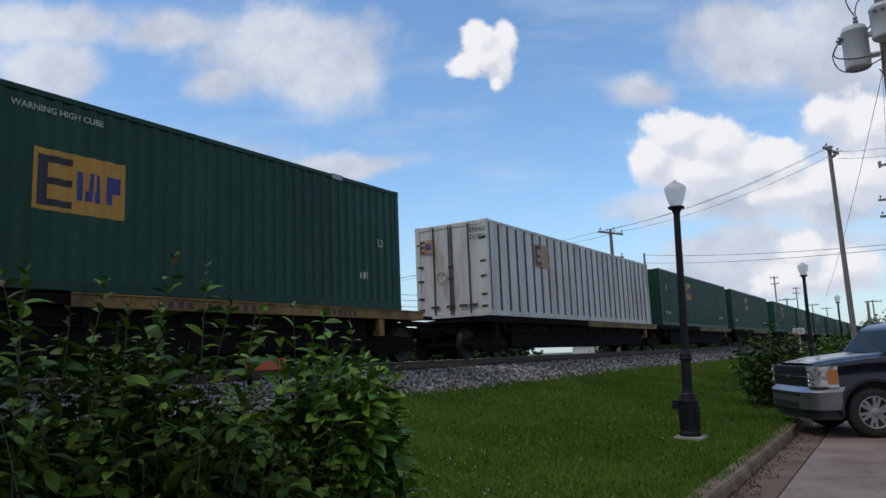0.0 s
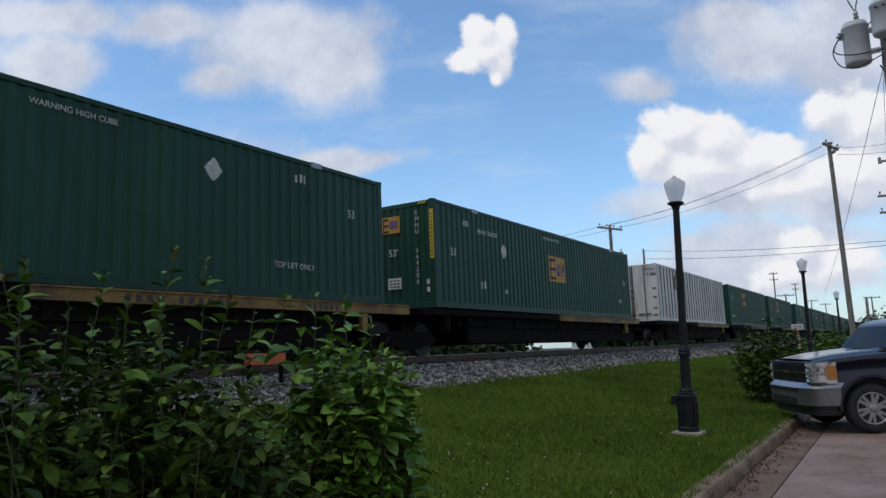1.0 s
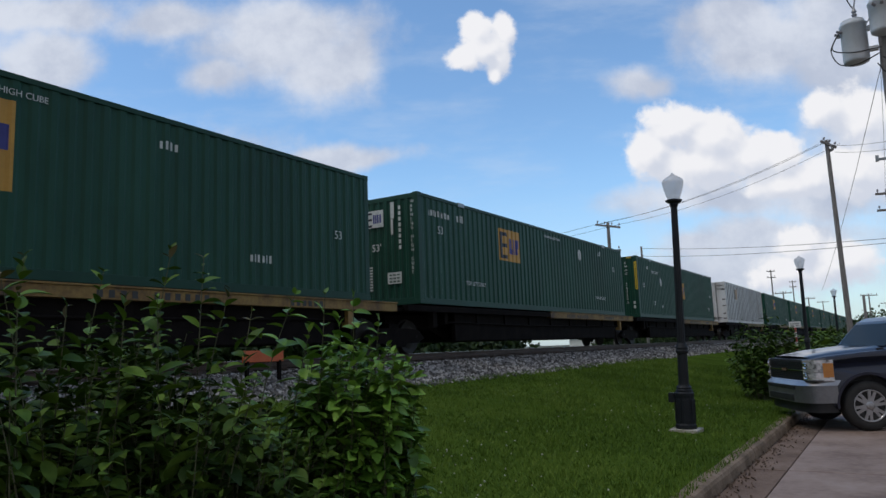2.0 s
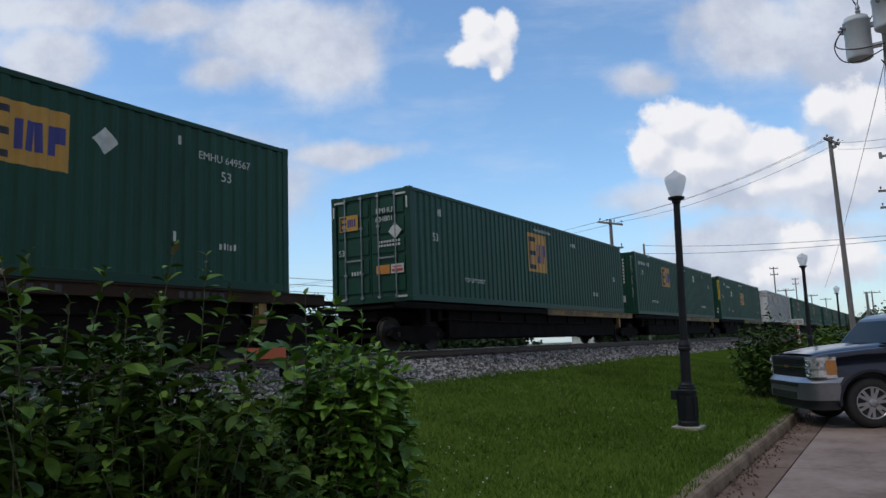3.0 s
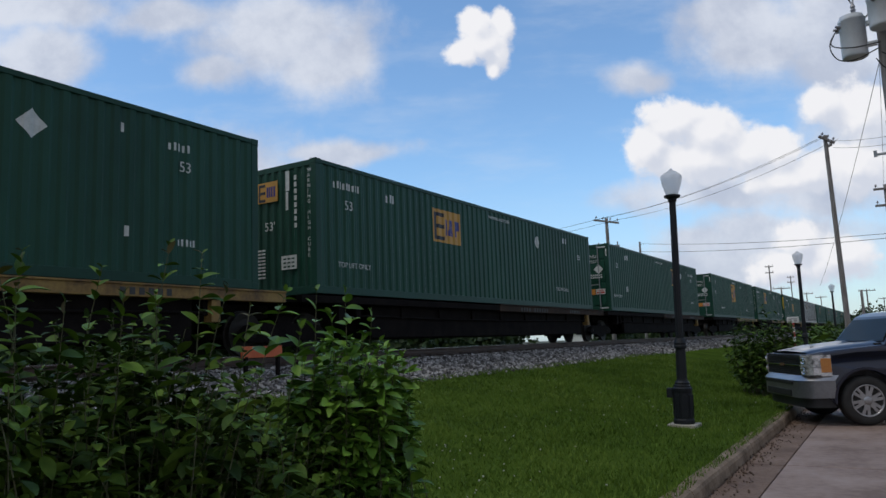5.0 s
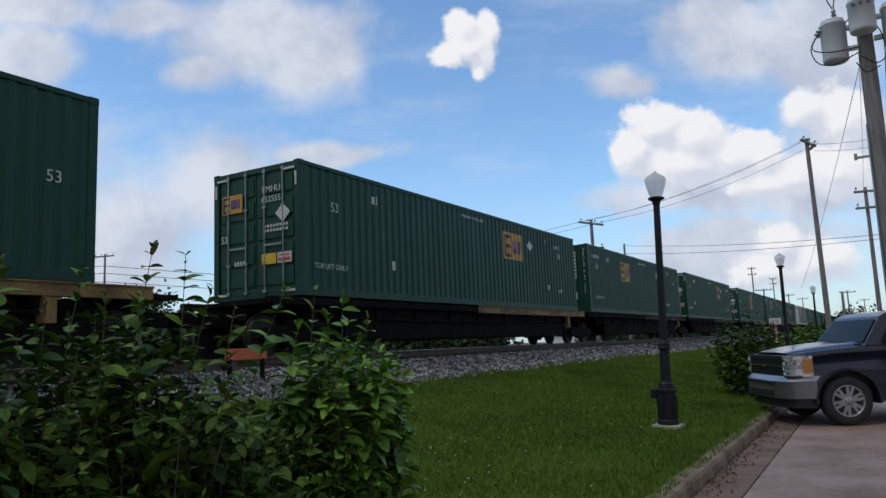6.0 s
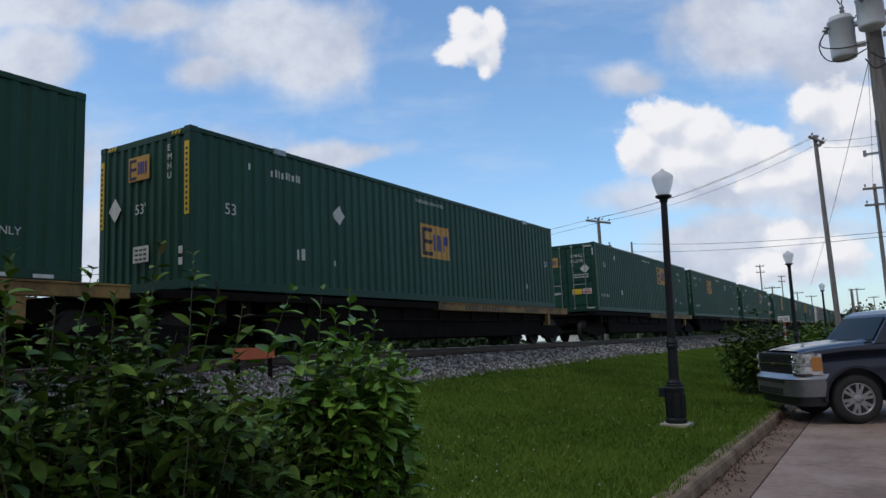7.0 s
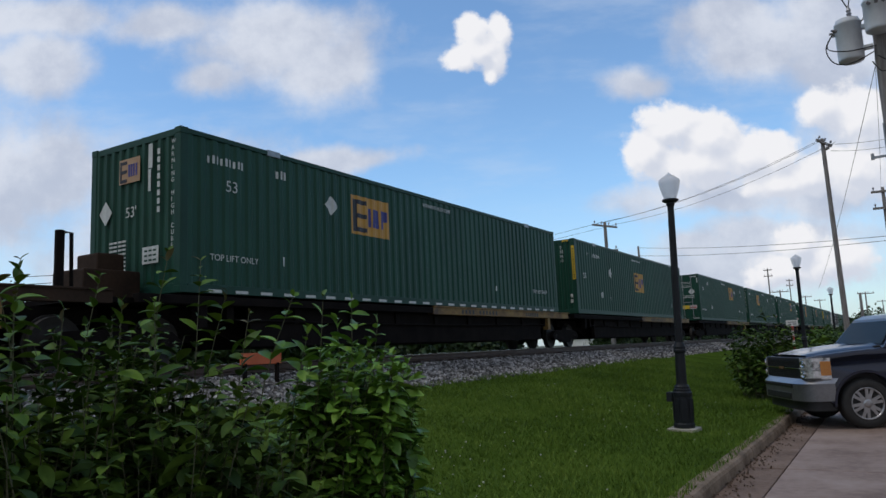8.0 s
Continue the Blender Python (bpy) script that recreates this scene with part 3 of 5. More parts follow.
def logo_on_side(c, y, top, w=1.44, h=0.88, panel="yellow", dark="logo_dark", blue="logo_blue"):
    p = part("logo_panel", skin(bmesh.new(), y, y + w, top - h, top, 0.004), panel, c, "square logo panel following the corrugation")
    bm = bmesh.new()
    z0, z1 = top - h * 0.93, top - h * 0.1
    skin(bm, y + 0.06, y + 0.22, z0, z1, 0.008)
    for a, b in ((0.0, 0.14), (0.43, 0.57), (0.86, 1.0)):
        skin(bm, y + 0.22, y + w * 0.40, z0 + (z1 - z0) * a, z0 + (z1 - z0) * b, 0.008)
    part("logo_block", bm, dark, p, "dark block shape")
    bm = bmesh.new()
    z0, z1 = top - h * 0.76, top - h * 0.27
    for a, lean in ((0.45, 0.0), (0.55, 0.02), (0.65, -0.02), (0.78, 0.0)):
        skin(bm, y + w * a, y + w * (a + 0.075), z0, z1, 0.008, lean)
    skin(bm, y + w * 0.855, y + w * 0.95, z0 + (z1 - z0) * 0.42, z1, 0.008)
    part("logo_stroke", bm, blue, p, "blue slanted strokes")


def logo_on_end(c, x, z, w, h, panel="yellow"):
    p = sticker("logo_panel", [(x, z), (x + w, z), (x + w, z + h), (x, z + h)], panel, c, "small square logo panel")
    bm = bmesh.new()
    box(bm, x + 0.03, x + w * 0.12, -0.022, -0.017, z + 0.05 * h, z + 0.92 * h)
    for a in (0.05, 0.42, 0.78):
        box(bm, x + w * 0.12, x + w * 0.38, -0.022, -0.017, z + h * a, z + h * (a + 0.13))
    part("logo_block", bm, "logo_dark", p)
    bm = bmesh.new()
    for a in (0.45, 0.56, 0.67, 0.8):
        box(bm, x + w * a, x + w * (a + 0.075), -0.022, -0.017, z + 0.25 * h, z + 0.75 * h)
    part("logo_stroke", bm, "logo_blue", p)


UPRIGHT_SIDE = Matrix(((0, 0, 1, 0), (1, 0, 0, 0), (0, 1, 0, 0), (0, 0, 0, 1)))
UPRIGHT_END = Matrix(((1, 0, 0, 0), (0, 0, -1, 0), (0, 1, 0, 0), (0, 0, 0, 1)))


def side_text(c, text, y, z, size):
    lettering(text, size, "ink_white", c, Matrix.Translation((HALF - 0.006, y, z)) @ UPRIGHT_SIDE)


def end_text(c, text, x, z, size, mat="ink_white"):
    lettering(text, size, mat, c, Matrix.Translation((x, -0.016, z)) @ UPRIGHT_END)


def closed_end(c):
    shared(("front", "green"), "end_wall", lambda: wavy_wall([(-HALF + 0.16 + a, d) for a, d in wave(WIDE - 0.32, 0.225, 0.04)], 0.16, HIGH - 0.12, lambda a, d, z: (a, 0.012 + d, z)), "green", c)


def door_end(c, paint="green", frame_paint="green_dark"):
    for sx in (-1, 1):
        def leaf():
            bm = bmesh.new()
            x0, x1 = sorted((sx * 0.012, sx * (HALF - 0.165)))
            box(bm, x0, x1, 0.05, 0.09, 0.17, HIGH - 0.13)
            return bm
        d = shared(("leaf", sx, paint), "door", leaf, paint, c)
        x0, x1 = sorted((sx * 0.012, sx * (HALF - 0.165)))
        for i in range(5):
            step = (HIGH - 0.4) / 5
            panel = shared(("panel", sx, paint), "door_panel", lambda: boxes((x0 + 0.05, x1 - 0.05, 0.022, 0.05, 0.27, 0.17 + step), bevel=0.012), paint, d)
            panel.matrix_local = pose(0, 0, i * step)
        for k, off in enumerate((0.28, 0.82)):
            bar = shared(("bar", sx, k), "locking_bar", lambda: tube(bmesh.new(), (sx * off, -0.01, 0.1), (sx * off, -0.01, HIGH - 0.06), 0.019, sides=8), "steel", d)
            for z in (0.12, 0.75, 1.95, HIGH - 0.15):
                cam_part = shared(("cams", sx, k), "cam", lambda: boxes((sx * off - 0.05, sx * off + 0.05, -0.03, 0.03, 0, 0.05), bevel=0.005), "steel", bar)
                cam_part.matrix_local = pose(0, 0, z)
        shared(("handle", sx), "door_handle", lambda: boxes((min(sx * 0.28, sx * 0.78), max(sx * 0.28, sx * 0.78), -0.035, -0.015, 1.12, 1.16)), "steel", d)


def green_container(o, spec):
    c = empty("shipping_container", pose(TRACK_X, o, DECK), label=spec["label"], category="shipping container", group="containers on the train")
    frame_parts(c, "green", "green_dark")
    for sx in (-1, 1):
        shared(("side", sx, "green"), "side_wall", lambda: wavy_wall(SIDE_WAVE, 0.15, HIGH - 0.08, lambda a, d, z: (sx * (HALF - 0.012 - d), a, z)), "green", c)
    shared(("back", "green"), "end_wall", lambda: wavy_wall([(-HALF + 0.16 + a, d) for a, d in wave(WIDE - 0.32, 0.225, 0.04)], 0.16, HIGH - 0.12, lambda a, d, z: (a, LONG - 0.012 - d, z)), "green", c)
    (door_end if spec.get("door") else closed_end)(c)
    if "logo" in spec:
        faded = spec.get("faded")
        logo_on_side(c, *spec["logo"], w=spec.get("logo_w", 1.44), h=spec.get("logo_h", 0.9), panel="logo_tan" if faded else "yellow", blue="logo_tan" if faded else "logo_blue")
    if "diamond" in spec:
        y, z = spec["diamond"]
        bm = bmesh.new()
        ys = [y + 0.22 * i / 6 for i in range(-6, 7)]
        for a, b in zip(ys, ys[1:]):
            ha, hb = 0.22 - abs(a - y), 0.22 - abs(b - y)
            vs = [bm.verts.new((HALF - 0.006 - depth_at(q), q, zz)) for q, zz in ((a, z - ha), (b, z - hb), (b, z + hb), (a, z + ha))]
            bm.faces.new(vs)
        part("placard", bm, "ink_white", c, "white diamond placard")
    if "number" in spec:
        side_text(c, "53", *spec["number"], 0.3)
    if "number_far" in spec:
        side_text(c, "53", *spec["number_far"], 0.26)
    rows = []
    for y, z, n, h in spec.get("words", ()):
        rows += word_bars(y, z, n, h, h * 0.66, h * 0.34)
    if rows:
        for row in rows:
            part("stencil_mark", side_bars([row]), "ink_white", c)
    for text, y, z, size in spec.get("side_serial", ()):
        side_text(c, text, y, z, size)
    for y in spec.get("top_lift", ()):
        side_text(c, "TOP LIFT ONLY", y, 0.6, 0.165)
    if "warning" in spec:
        side_text(c, "WARNING HIGH CUBE", spec["warning"], 2.58, 0.135)
    if spec.get("dashes"):
        strip = part("reflective_strip", boxes((HALF + 0.001, HALF + 0.006, 0, 0.3, 0.02, 0.075)), "ink_white", c, "white reflective strip")
        strip.matrix_local = pose(0, 0.6, 0)
        for i in range(1, 25):
            again(strip, pose(0, 0.6 + 0.62 * i, 0), c)
    if spec.get("lift"):
        for y in (2.05, LONG - 2.45):
            part("lifting_point", boxes((HALF - 0.03, HALF + 0.004, y, y + 0.35, HIGH - 0.1, HIGH + 0.02), bevel=0.006), "steel", c, "pale lifting point casting")
    if spec.get("near"):
        if spec.get("door"):
            logo_on_end(c, -1.0, 1.95, 0.62, 0.42, "yellow")
            end_text(c, "EMHU", 0.22, 2.3, 0.2)
            end_text(c, spec["serial"], 0.2, 2.08, 0.19)
            end_text(c, "53'", -1.05, 1.3, 0.22)
            sticker("placard", diamond(0.82, 1.8, 0.42, 0.42), "ink_white", c, "white diamond placard")
            for row in [(0.3 + 0.09 * i, 1.42 + 0.1 * j, 0.06, 0.06) for i in range(8) for j in range(2)] + [(-0.6 + 0.09 * i, 0.75, 0.05, 0.1) for i in range(4)]:
                part("stencil_mark", end_bars([row]), "ink_white", c)
            sticker("warning_label", [(0.2, 0.72), (0.62, 0.72), (0.62, 0.95), (0.2, 0.95)], spec.get("tag", "logo_orange"), c, "orange warning label")
            sticker("white_label", [(0.66, 0.72), (1.06, 0.72), (1.06, 0.95), (0.66, 0.95)], "ink_white", c)
            part("label_line", end_bars([(0.86, 0.76, 0.34, 0.07), (0.86, 0.87, 0.28, 0.03)], -0.021), "logo_red", c)
            for row in ((-1.2, 2.35, 0.05, 0.3), (1.2, 2.35, 0.05, 0.3), (-1.0, 2.72, 0.34, 0.05), (1.0, 2.72, 0.34, 0.05), (-1.0, 0.1, 0.3, 0.05), (1.0, 0.1, 0.3, 0.05)):
                part("hazard_strip", end_bars([row], -0.02), "ink_white", c, "white reflective strip")
        else:
            logo_on_end(c, -0.40, 2.10, 0.6, 0.46, spec.get("end_logo", "yellow"))
            if spec.get("end_diamond"):
                sticker("placard", diamond(-0.80, 1.62, 0.38, 0.46), "ink_white", c, "white diamond placard")
            end_text(c, "53'", -0.20, 1.46, 0.27)
            label_x = 0.30
            if spec.get("tape"):
                label_x = -0.24
                lettering("\n".join("EMHU  " + spec["serial"]), 0.17, "ink_white", c, Matrix.Translation((0.70, -0.014, 2.52)) @ UPRIGHT_END)
                for x, z in ((1.02, 0.62), (1.02, 0.42)):
                    sticker("data_mark", [(x, z), (x + 0.1, z), (x + 0.1, z + 0.13), (x, z + 0.13)], "ink_white", c, "small white data mark")
            else:
                for z, w, h in ((2.28, 0.11, 0.44), (1.86, 0.07, 0.40)):
                    sticker("reflective_strip", [(0.44, z), (0.44 + w, z), (0.44 + w, z + h), (0.44, z + h)], "ink_white", c, "scuffed white reflective strip")
                for row in [(0.72, 2.5 - 0.15 * i, 0.07, 0.10) for i in range(8)] + [(x, 0.42 + 0.075 * i, 0.10, 0.035) for x in (-0.62, -0.50, -0.36, -0.24) for i in range(9)]:
                    part("stencil_mark", end_bars([row]), "ink_white", c)
                lettering("\n".join("WARNING") + "\n\n" + "\n".join("HIGH") + "\n\n" + "\n".join("CUBE"), 0.115, "ink_white", c, Matrix.Translation((1.07, -0.014, 2.62)) @ UPRIGHT_END)
            sticker("white_label", [(label_x, 0.56), (label_x + 0.44, 0.56), (label_x + 0.44, 0.86), (label_x, 0.86)], "ink_white", c, "scuffed white data label")
            part("label_mark", end_bars([(label_x + 0.1 + 0.12 * i, 0.60 + 0.085 * j, 0.08, 0.035) for i in range(3) for j in range(3)], -0.021), "green_dark", c)
            if spec.get("tape"):
                for k, x in enumerate((-1.05, -0.96, -0.87, 0.80, 0.89, 0.98)):
                    sticker("edge_tape", [(x, HIGH - 0.10), (x + 0.05, HIGH - 0.10), (x + 0.09, HIGH - 0.03), (x + 0.04, HIGH - 0.03)], "tape_yellow", c, "slanted yellow edge tape")
                for x in (-HALF + 0.075, HALF - 0.075):
                    p = part("warning_tape", boxes((x - 0.06, x + 0.06, -0.012, -0.004, 1.3, 2.62)), "tape_yellow", c, "yellow vertical warning tape")
                    for i in range(12):
                        part("tape_mark", end_bars([(x, 1.36 + 0.1 * i, 0.05, 0.05)], -0.018), "ink_black", p)
    return c


def white_container(o):
    c = empty("shipping_container", pose(TRACK_X, o, DECK), label="dirty white ribbed container with dark vertical seams", category="shipping container", group="containers on the train")
    frame_parts(c, "white", "white")
    for sx in (-1, 1):
        shared(("side", sx, "white"), "side_wall", lambda: boxes((min(sx * (HALF - 0.04), sx * (HALF - 0.02)), max(sx * (HALF - 0.04), sx * (HALF - 0.02)), 0.16, LONG - 0.16, 0.15, HIGH - 0.085)), "white", c)
        first = None
        for i in range(26):
            y = 0.16 + i * 0.61
            x0, x1 = sorted((sx * (HALF - 0.022), sx * (HALF + 0.004)))
            if first is None:
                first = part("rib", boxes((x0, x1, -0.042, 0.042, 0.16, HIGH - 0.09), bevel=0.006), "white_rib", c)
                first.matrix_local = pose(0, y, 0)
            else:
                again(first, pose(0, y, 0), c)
    for at in (0, 1):
        y0, y1 = (0.03, 0.06) if at == 0 else (LONG - 0.06, LONG - 0.03)
        part("end_wall", boxes((-HALF + 0.16, HALF - 0.16, y0, y1, 0.16, HIGH - 0.12)), "white", c)
    for x in (-0.62, -0.06, 0.03, 0.64):
        part("locking_bar", tube(bmesh.new(), (x, 0.0, 0.1), (x, 0.0, HIGH - 0.06), 0.022), "white_rib", c)
    for s in (-1, 1):
        for z in (0.25, 0.6, 1.15, 1.6, 2.3):
            part("hinge", boxes((s * 1.13 - 0.1, s * 1.13 + 0.1, -0.006, 0.028, z, z + 0.07), bevel=0.006), "white_rib", c, "dark door hinge")
    for x0, x1, z, h in [(x - 0.14, x + 0.14, 0.32, 0.06) for x in (-0.62, -0.06, 0.4, 0.75)] + [(-0.09, 0.07, z, 0.1) for z in (1.15, 1.5)]:
        part("lock_gear", boxes((x0, x1, -0.035, 0.0, z, z + h)), "white_rib", c)
    end_text(c, "EMHU", 0.7, 2.55, 0.2, "ink_black")
    end_text(c, "241804", 0.7, 2.32, 0.19, "ink_black")
    logo_on_end(c, -1.12, 2.05, 0.5, 0.42, "logo_tan")
    ring = bmesh.new()
    for i in range(16):
        a, b = 2 * math.pi * i / 16, 2 * math.pi * (i + 1) / 16
        tube(ring, (-0.35 + 0.17 * math.cos(a), -0.012, 1.25 + 0.17 * math.sin(a)), (-0.35 + 0.17 * math.cos(b), -0.012, 1.25 + 0.17 * math.sin(b)), 0.014, sides=5)
    part("ring_mark", ring, "logo_tan", c, "faded orange ring mark")
    p = part("logo_panel", boxes((HALF + 0.006, HALF + 0.01, 3.35, 4.4, 1.72, 2.5)), "logo_tan", c, "faded tan logo panel")
    part("logo_block", boxes((HALF + 0.011, HALF + 0.014, 3.38, 3.5, 1.78, 2.45), (HALF + 0.011, HALF + 0.014, 3.5, 3.8, 2.32, 2.45), (HALF + 0.011, HALF + 0.014, 3.5, 3.75, 2.03, 2.13), (HALF + 0.011, HALF + 0.014, 3.5, 3.8, 1.78, 1.9)), "white_rib", p)
    return c


# ---------------------------------------------------------------- railway cars
def bogie(parent, y):
    first = "bogie" not in STOCK
    if first:
        bm = bmesh.new()
        for sx in (-1, 1):
            x = sx * 0.98
            prism(bm, [(-1.25, -0.86), (-1.0, -0.66), (-0.55, -0.62), (0.55, -0.62), (1.0, -0.66), (1.25, -0.86), (1.0, -0.98), (0.5, -0.98), (0.35, -1.08), (-0.35, -1.08), (-0.5, -0.98), (-1.0, -0.98)], x - 0.07, x + 0.07)
            for k in (-0.13, 0.0, 0.13):
                tube(bm, (x, k, -1.02), (x, k, -0.72), 0.055, sides=8)
        box(bm, -1.0, 1.0, -0.2, 0.2, -0.8, -0.5)
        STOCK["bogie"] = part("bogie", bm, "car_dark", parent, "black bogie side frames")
        wheel = bmesh.new()
        for sx in (-1, 1):
            lathe(wheel, [(0.1, 0), (0.30, 0.02), (0.42, 0.0), (0.425, 0.1), (0.46, 0.105), (0.46, 0.135), (0.1, 0.135)], 24, Matrix.Translation((sx * 0.83, 0, 0)) @ Euler((0, radians(-90 * sx), 0)).to_matrix().to_4x4())
        tube(wheel, (-1.05, 0, 0), (1.05, 0, 0), 0.07, sides=10)
        STOCK["wheelset"] = part("wheelset", wheel, "wheel", STOCK["bogie"], "steel wheels on an axle")
        STOCK["wheelset"].matrix_local = pose(0, -0.88, -0.83)
        again(STOCK["wheelset"], pose(0, 0.88, -0.83), STOCK["bogie"])
        STOCK["bogie"].matrix_local = pose(0, y, 0)
        return
    b = again(STOCK["bogie"], pose(0, y, 0), parent)
    for k in (-0.88, 0.88):
        again(STOCK["wheelset"], pose(0, k, -0.83), b)


def railway_car(o, empty_unit=False):
    """Three joined units; o is the near end of the first unit's load."""
    c = empty("railway_car", pose(TRACK_X, o, DECK), label="weathered yellow and black articulated container car on the track", category="railway car", group="cars of the train")
    for k, at in enumerate((0.0, 18.25, 36.65)):
        def web():
            bm = bmesh.new()
            prism(bm, [(-0.9, -0.25), (17.1, -0.25), (17.1, -0.5), (15.2, -0.62), (14.3, -0.95), (2.0, -0.95), (1.1, -0.62), (-0.9, -0.5)], -0.62, 0.62)
            return bm
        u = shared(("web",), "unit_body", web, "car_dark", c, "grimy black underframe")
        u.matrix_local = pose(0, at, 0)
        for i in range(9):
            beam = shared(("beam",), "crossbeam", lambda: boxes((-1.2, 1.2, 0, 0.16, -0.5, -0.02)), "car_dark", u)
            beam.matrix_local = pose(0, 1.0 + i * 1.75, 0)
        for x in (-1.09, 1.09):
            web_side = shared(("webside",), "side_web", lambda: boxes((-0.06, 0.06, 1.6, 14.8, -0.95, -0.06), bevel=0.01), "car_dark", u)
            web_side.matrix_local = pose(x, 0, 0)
        for sx in (-1, 1):
            x0, x1 = sorted((sx * 1.16, sx * 1.33))
            rusty = (o < -90 and o > -100 and k > 0) or (empty_unit and k == 0)
            s = shared(("sillfar", sx, rusty), "side_sill", lambda: boxes((x0, x1, 7.75, 16.9, -0.23, -0.04), (min(sx * 1.3, sx * 1.36), max(sx * 1.3, sx * 1.36), 7.75, 16.9, -0.045, -0.012), bevel=0.008), "car_brown" if rusty else "car_yellow", u, "rust-brown side sill" if rusty else "rusty yellow side sill")
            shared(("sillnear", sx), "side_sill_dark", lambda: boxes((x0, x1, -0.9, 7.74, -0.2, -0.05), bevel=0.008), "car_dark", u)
        for y in [9.2 + 0.2 * i for i in (0, 1, 2, 3, 5, 6, 7, 8, 9, 10)] + [13.3 + 0.17 * i for i in range(6)]:
            mark = shared(("sillmarks",), "sill_mark", lambda: boxes((1.331, 1.334, 0, 0.1, -0.2, -0.085)), "ink_black", u)
            mark.matrix_local = pose(0, y, 0)
        shared(("bracket", 1), "sill_bracket", lambda: boxes((1.1, 1.3, 15.1, 15.3, -0.62, -0.23), bevel=0.01), "car_yellow", u)
        shared(("bracket", 2), "sill_bracket", lambda: boxes((1.1, 1.28, 0.3, 0.5, -0.6, -0.2), bevel=0.01), "car_dark", u)
        shared(("platform", 1), "end_platform", lambda: boxes((-1.2, 1.2, 16.4, 17.5, -0.2, -0.12)), "car_dark", u)
        shared(("platform", 2), "end_platform", lambda: boxes((-1.2, 1.2, -1.0, -0.2, -0.2, -0.12)), "car_dark", u)
        shared(("pipes",), "brake_pipe", lambda: pipe(bmesh.new(), [(1.18, 1.2, -0.45), (1.18, 5, -0.5), (1.18, 10, -0.5), (1.18, 15, -0.45)], 0.025), "car_dark", u)
    for y in (0.3, 17.2, 35.5, 52.4):
        bogie(c, y)
    part("coupler", boxes((-0.16, 0.16, -2.4, -0.6, -0.62, -0.34), bevel=0.03), "car_dark", c)
    part("coupler", boxes((-0.16, 0.16, 53.3, 55.1, -0.62, -0.34), bevel=0.03), "car_dark", c)
    if empty_unit:
        # the bare unit carries a folded hitch and stand-up guides
        part("trailer_hitch", boxes((-0.5, 0.4, 16.99, 18.04, -0.2, 0.42), (-0.3, 0.3, 17.29, 17.79, 0.3, 0.71), (-0.5, -0.2, 14.34, 15.94, -0.2, 0.16), bevel=0.04), "car_brown", c, "rust-brown folded trailer hitch")
        part("guide_post", pipe(bmesh.new(), [(0.97, 16.25, -0.1), (0.97, 16.25, 0.87)], 0.07, 8), "car_dark", c, "upright steel guide post")
        part("guide_post", pipe(bmesh.new(), [(0.97, 16.25, 0.84), (0.97, 16.43, 0.85), (0.97, 16.45, -0.1)], 0.03, 8), "car_dark", c, "upright steel guide post")
        part("guide_post", pipe(bmesh.new(), [(-0.97, 17.35, -0.1), (-0.97, 17.35, 1.0)], 0.06, 8), "car_dark", c, "upright steel guide post")
    return c


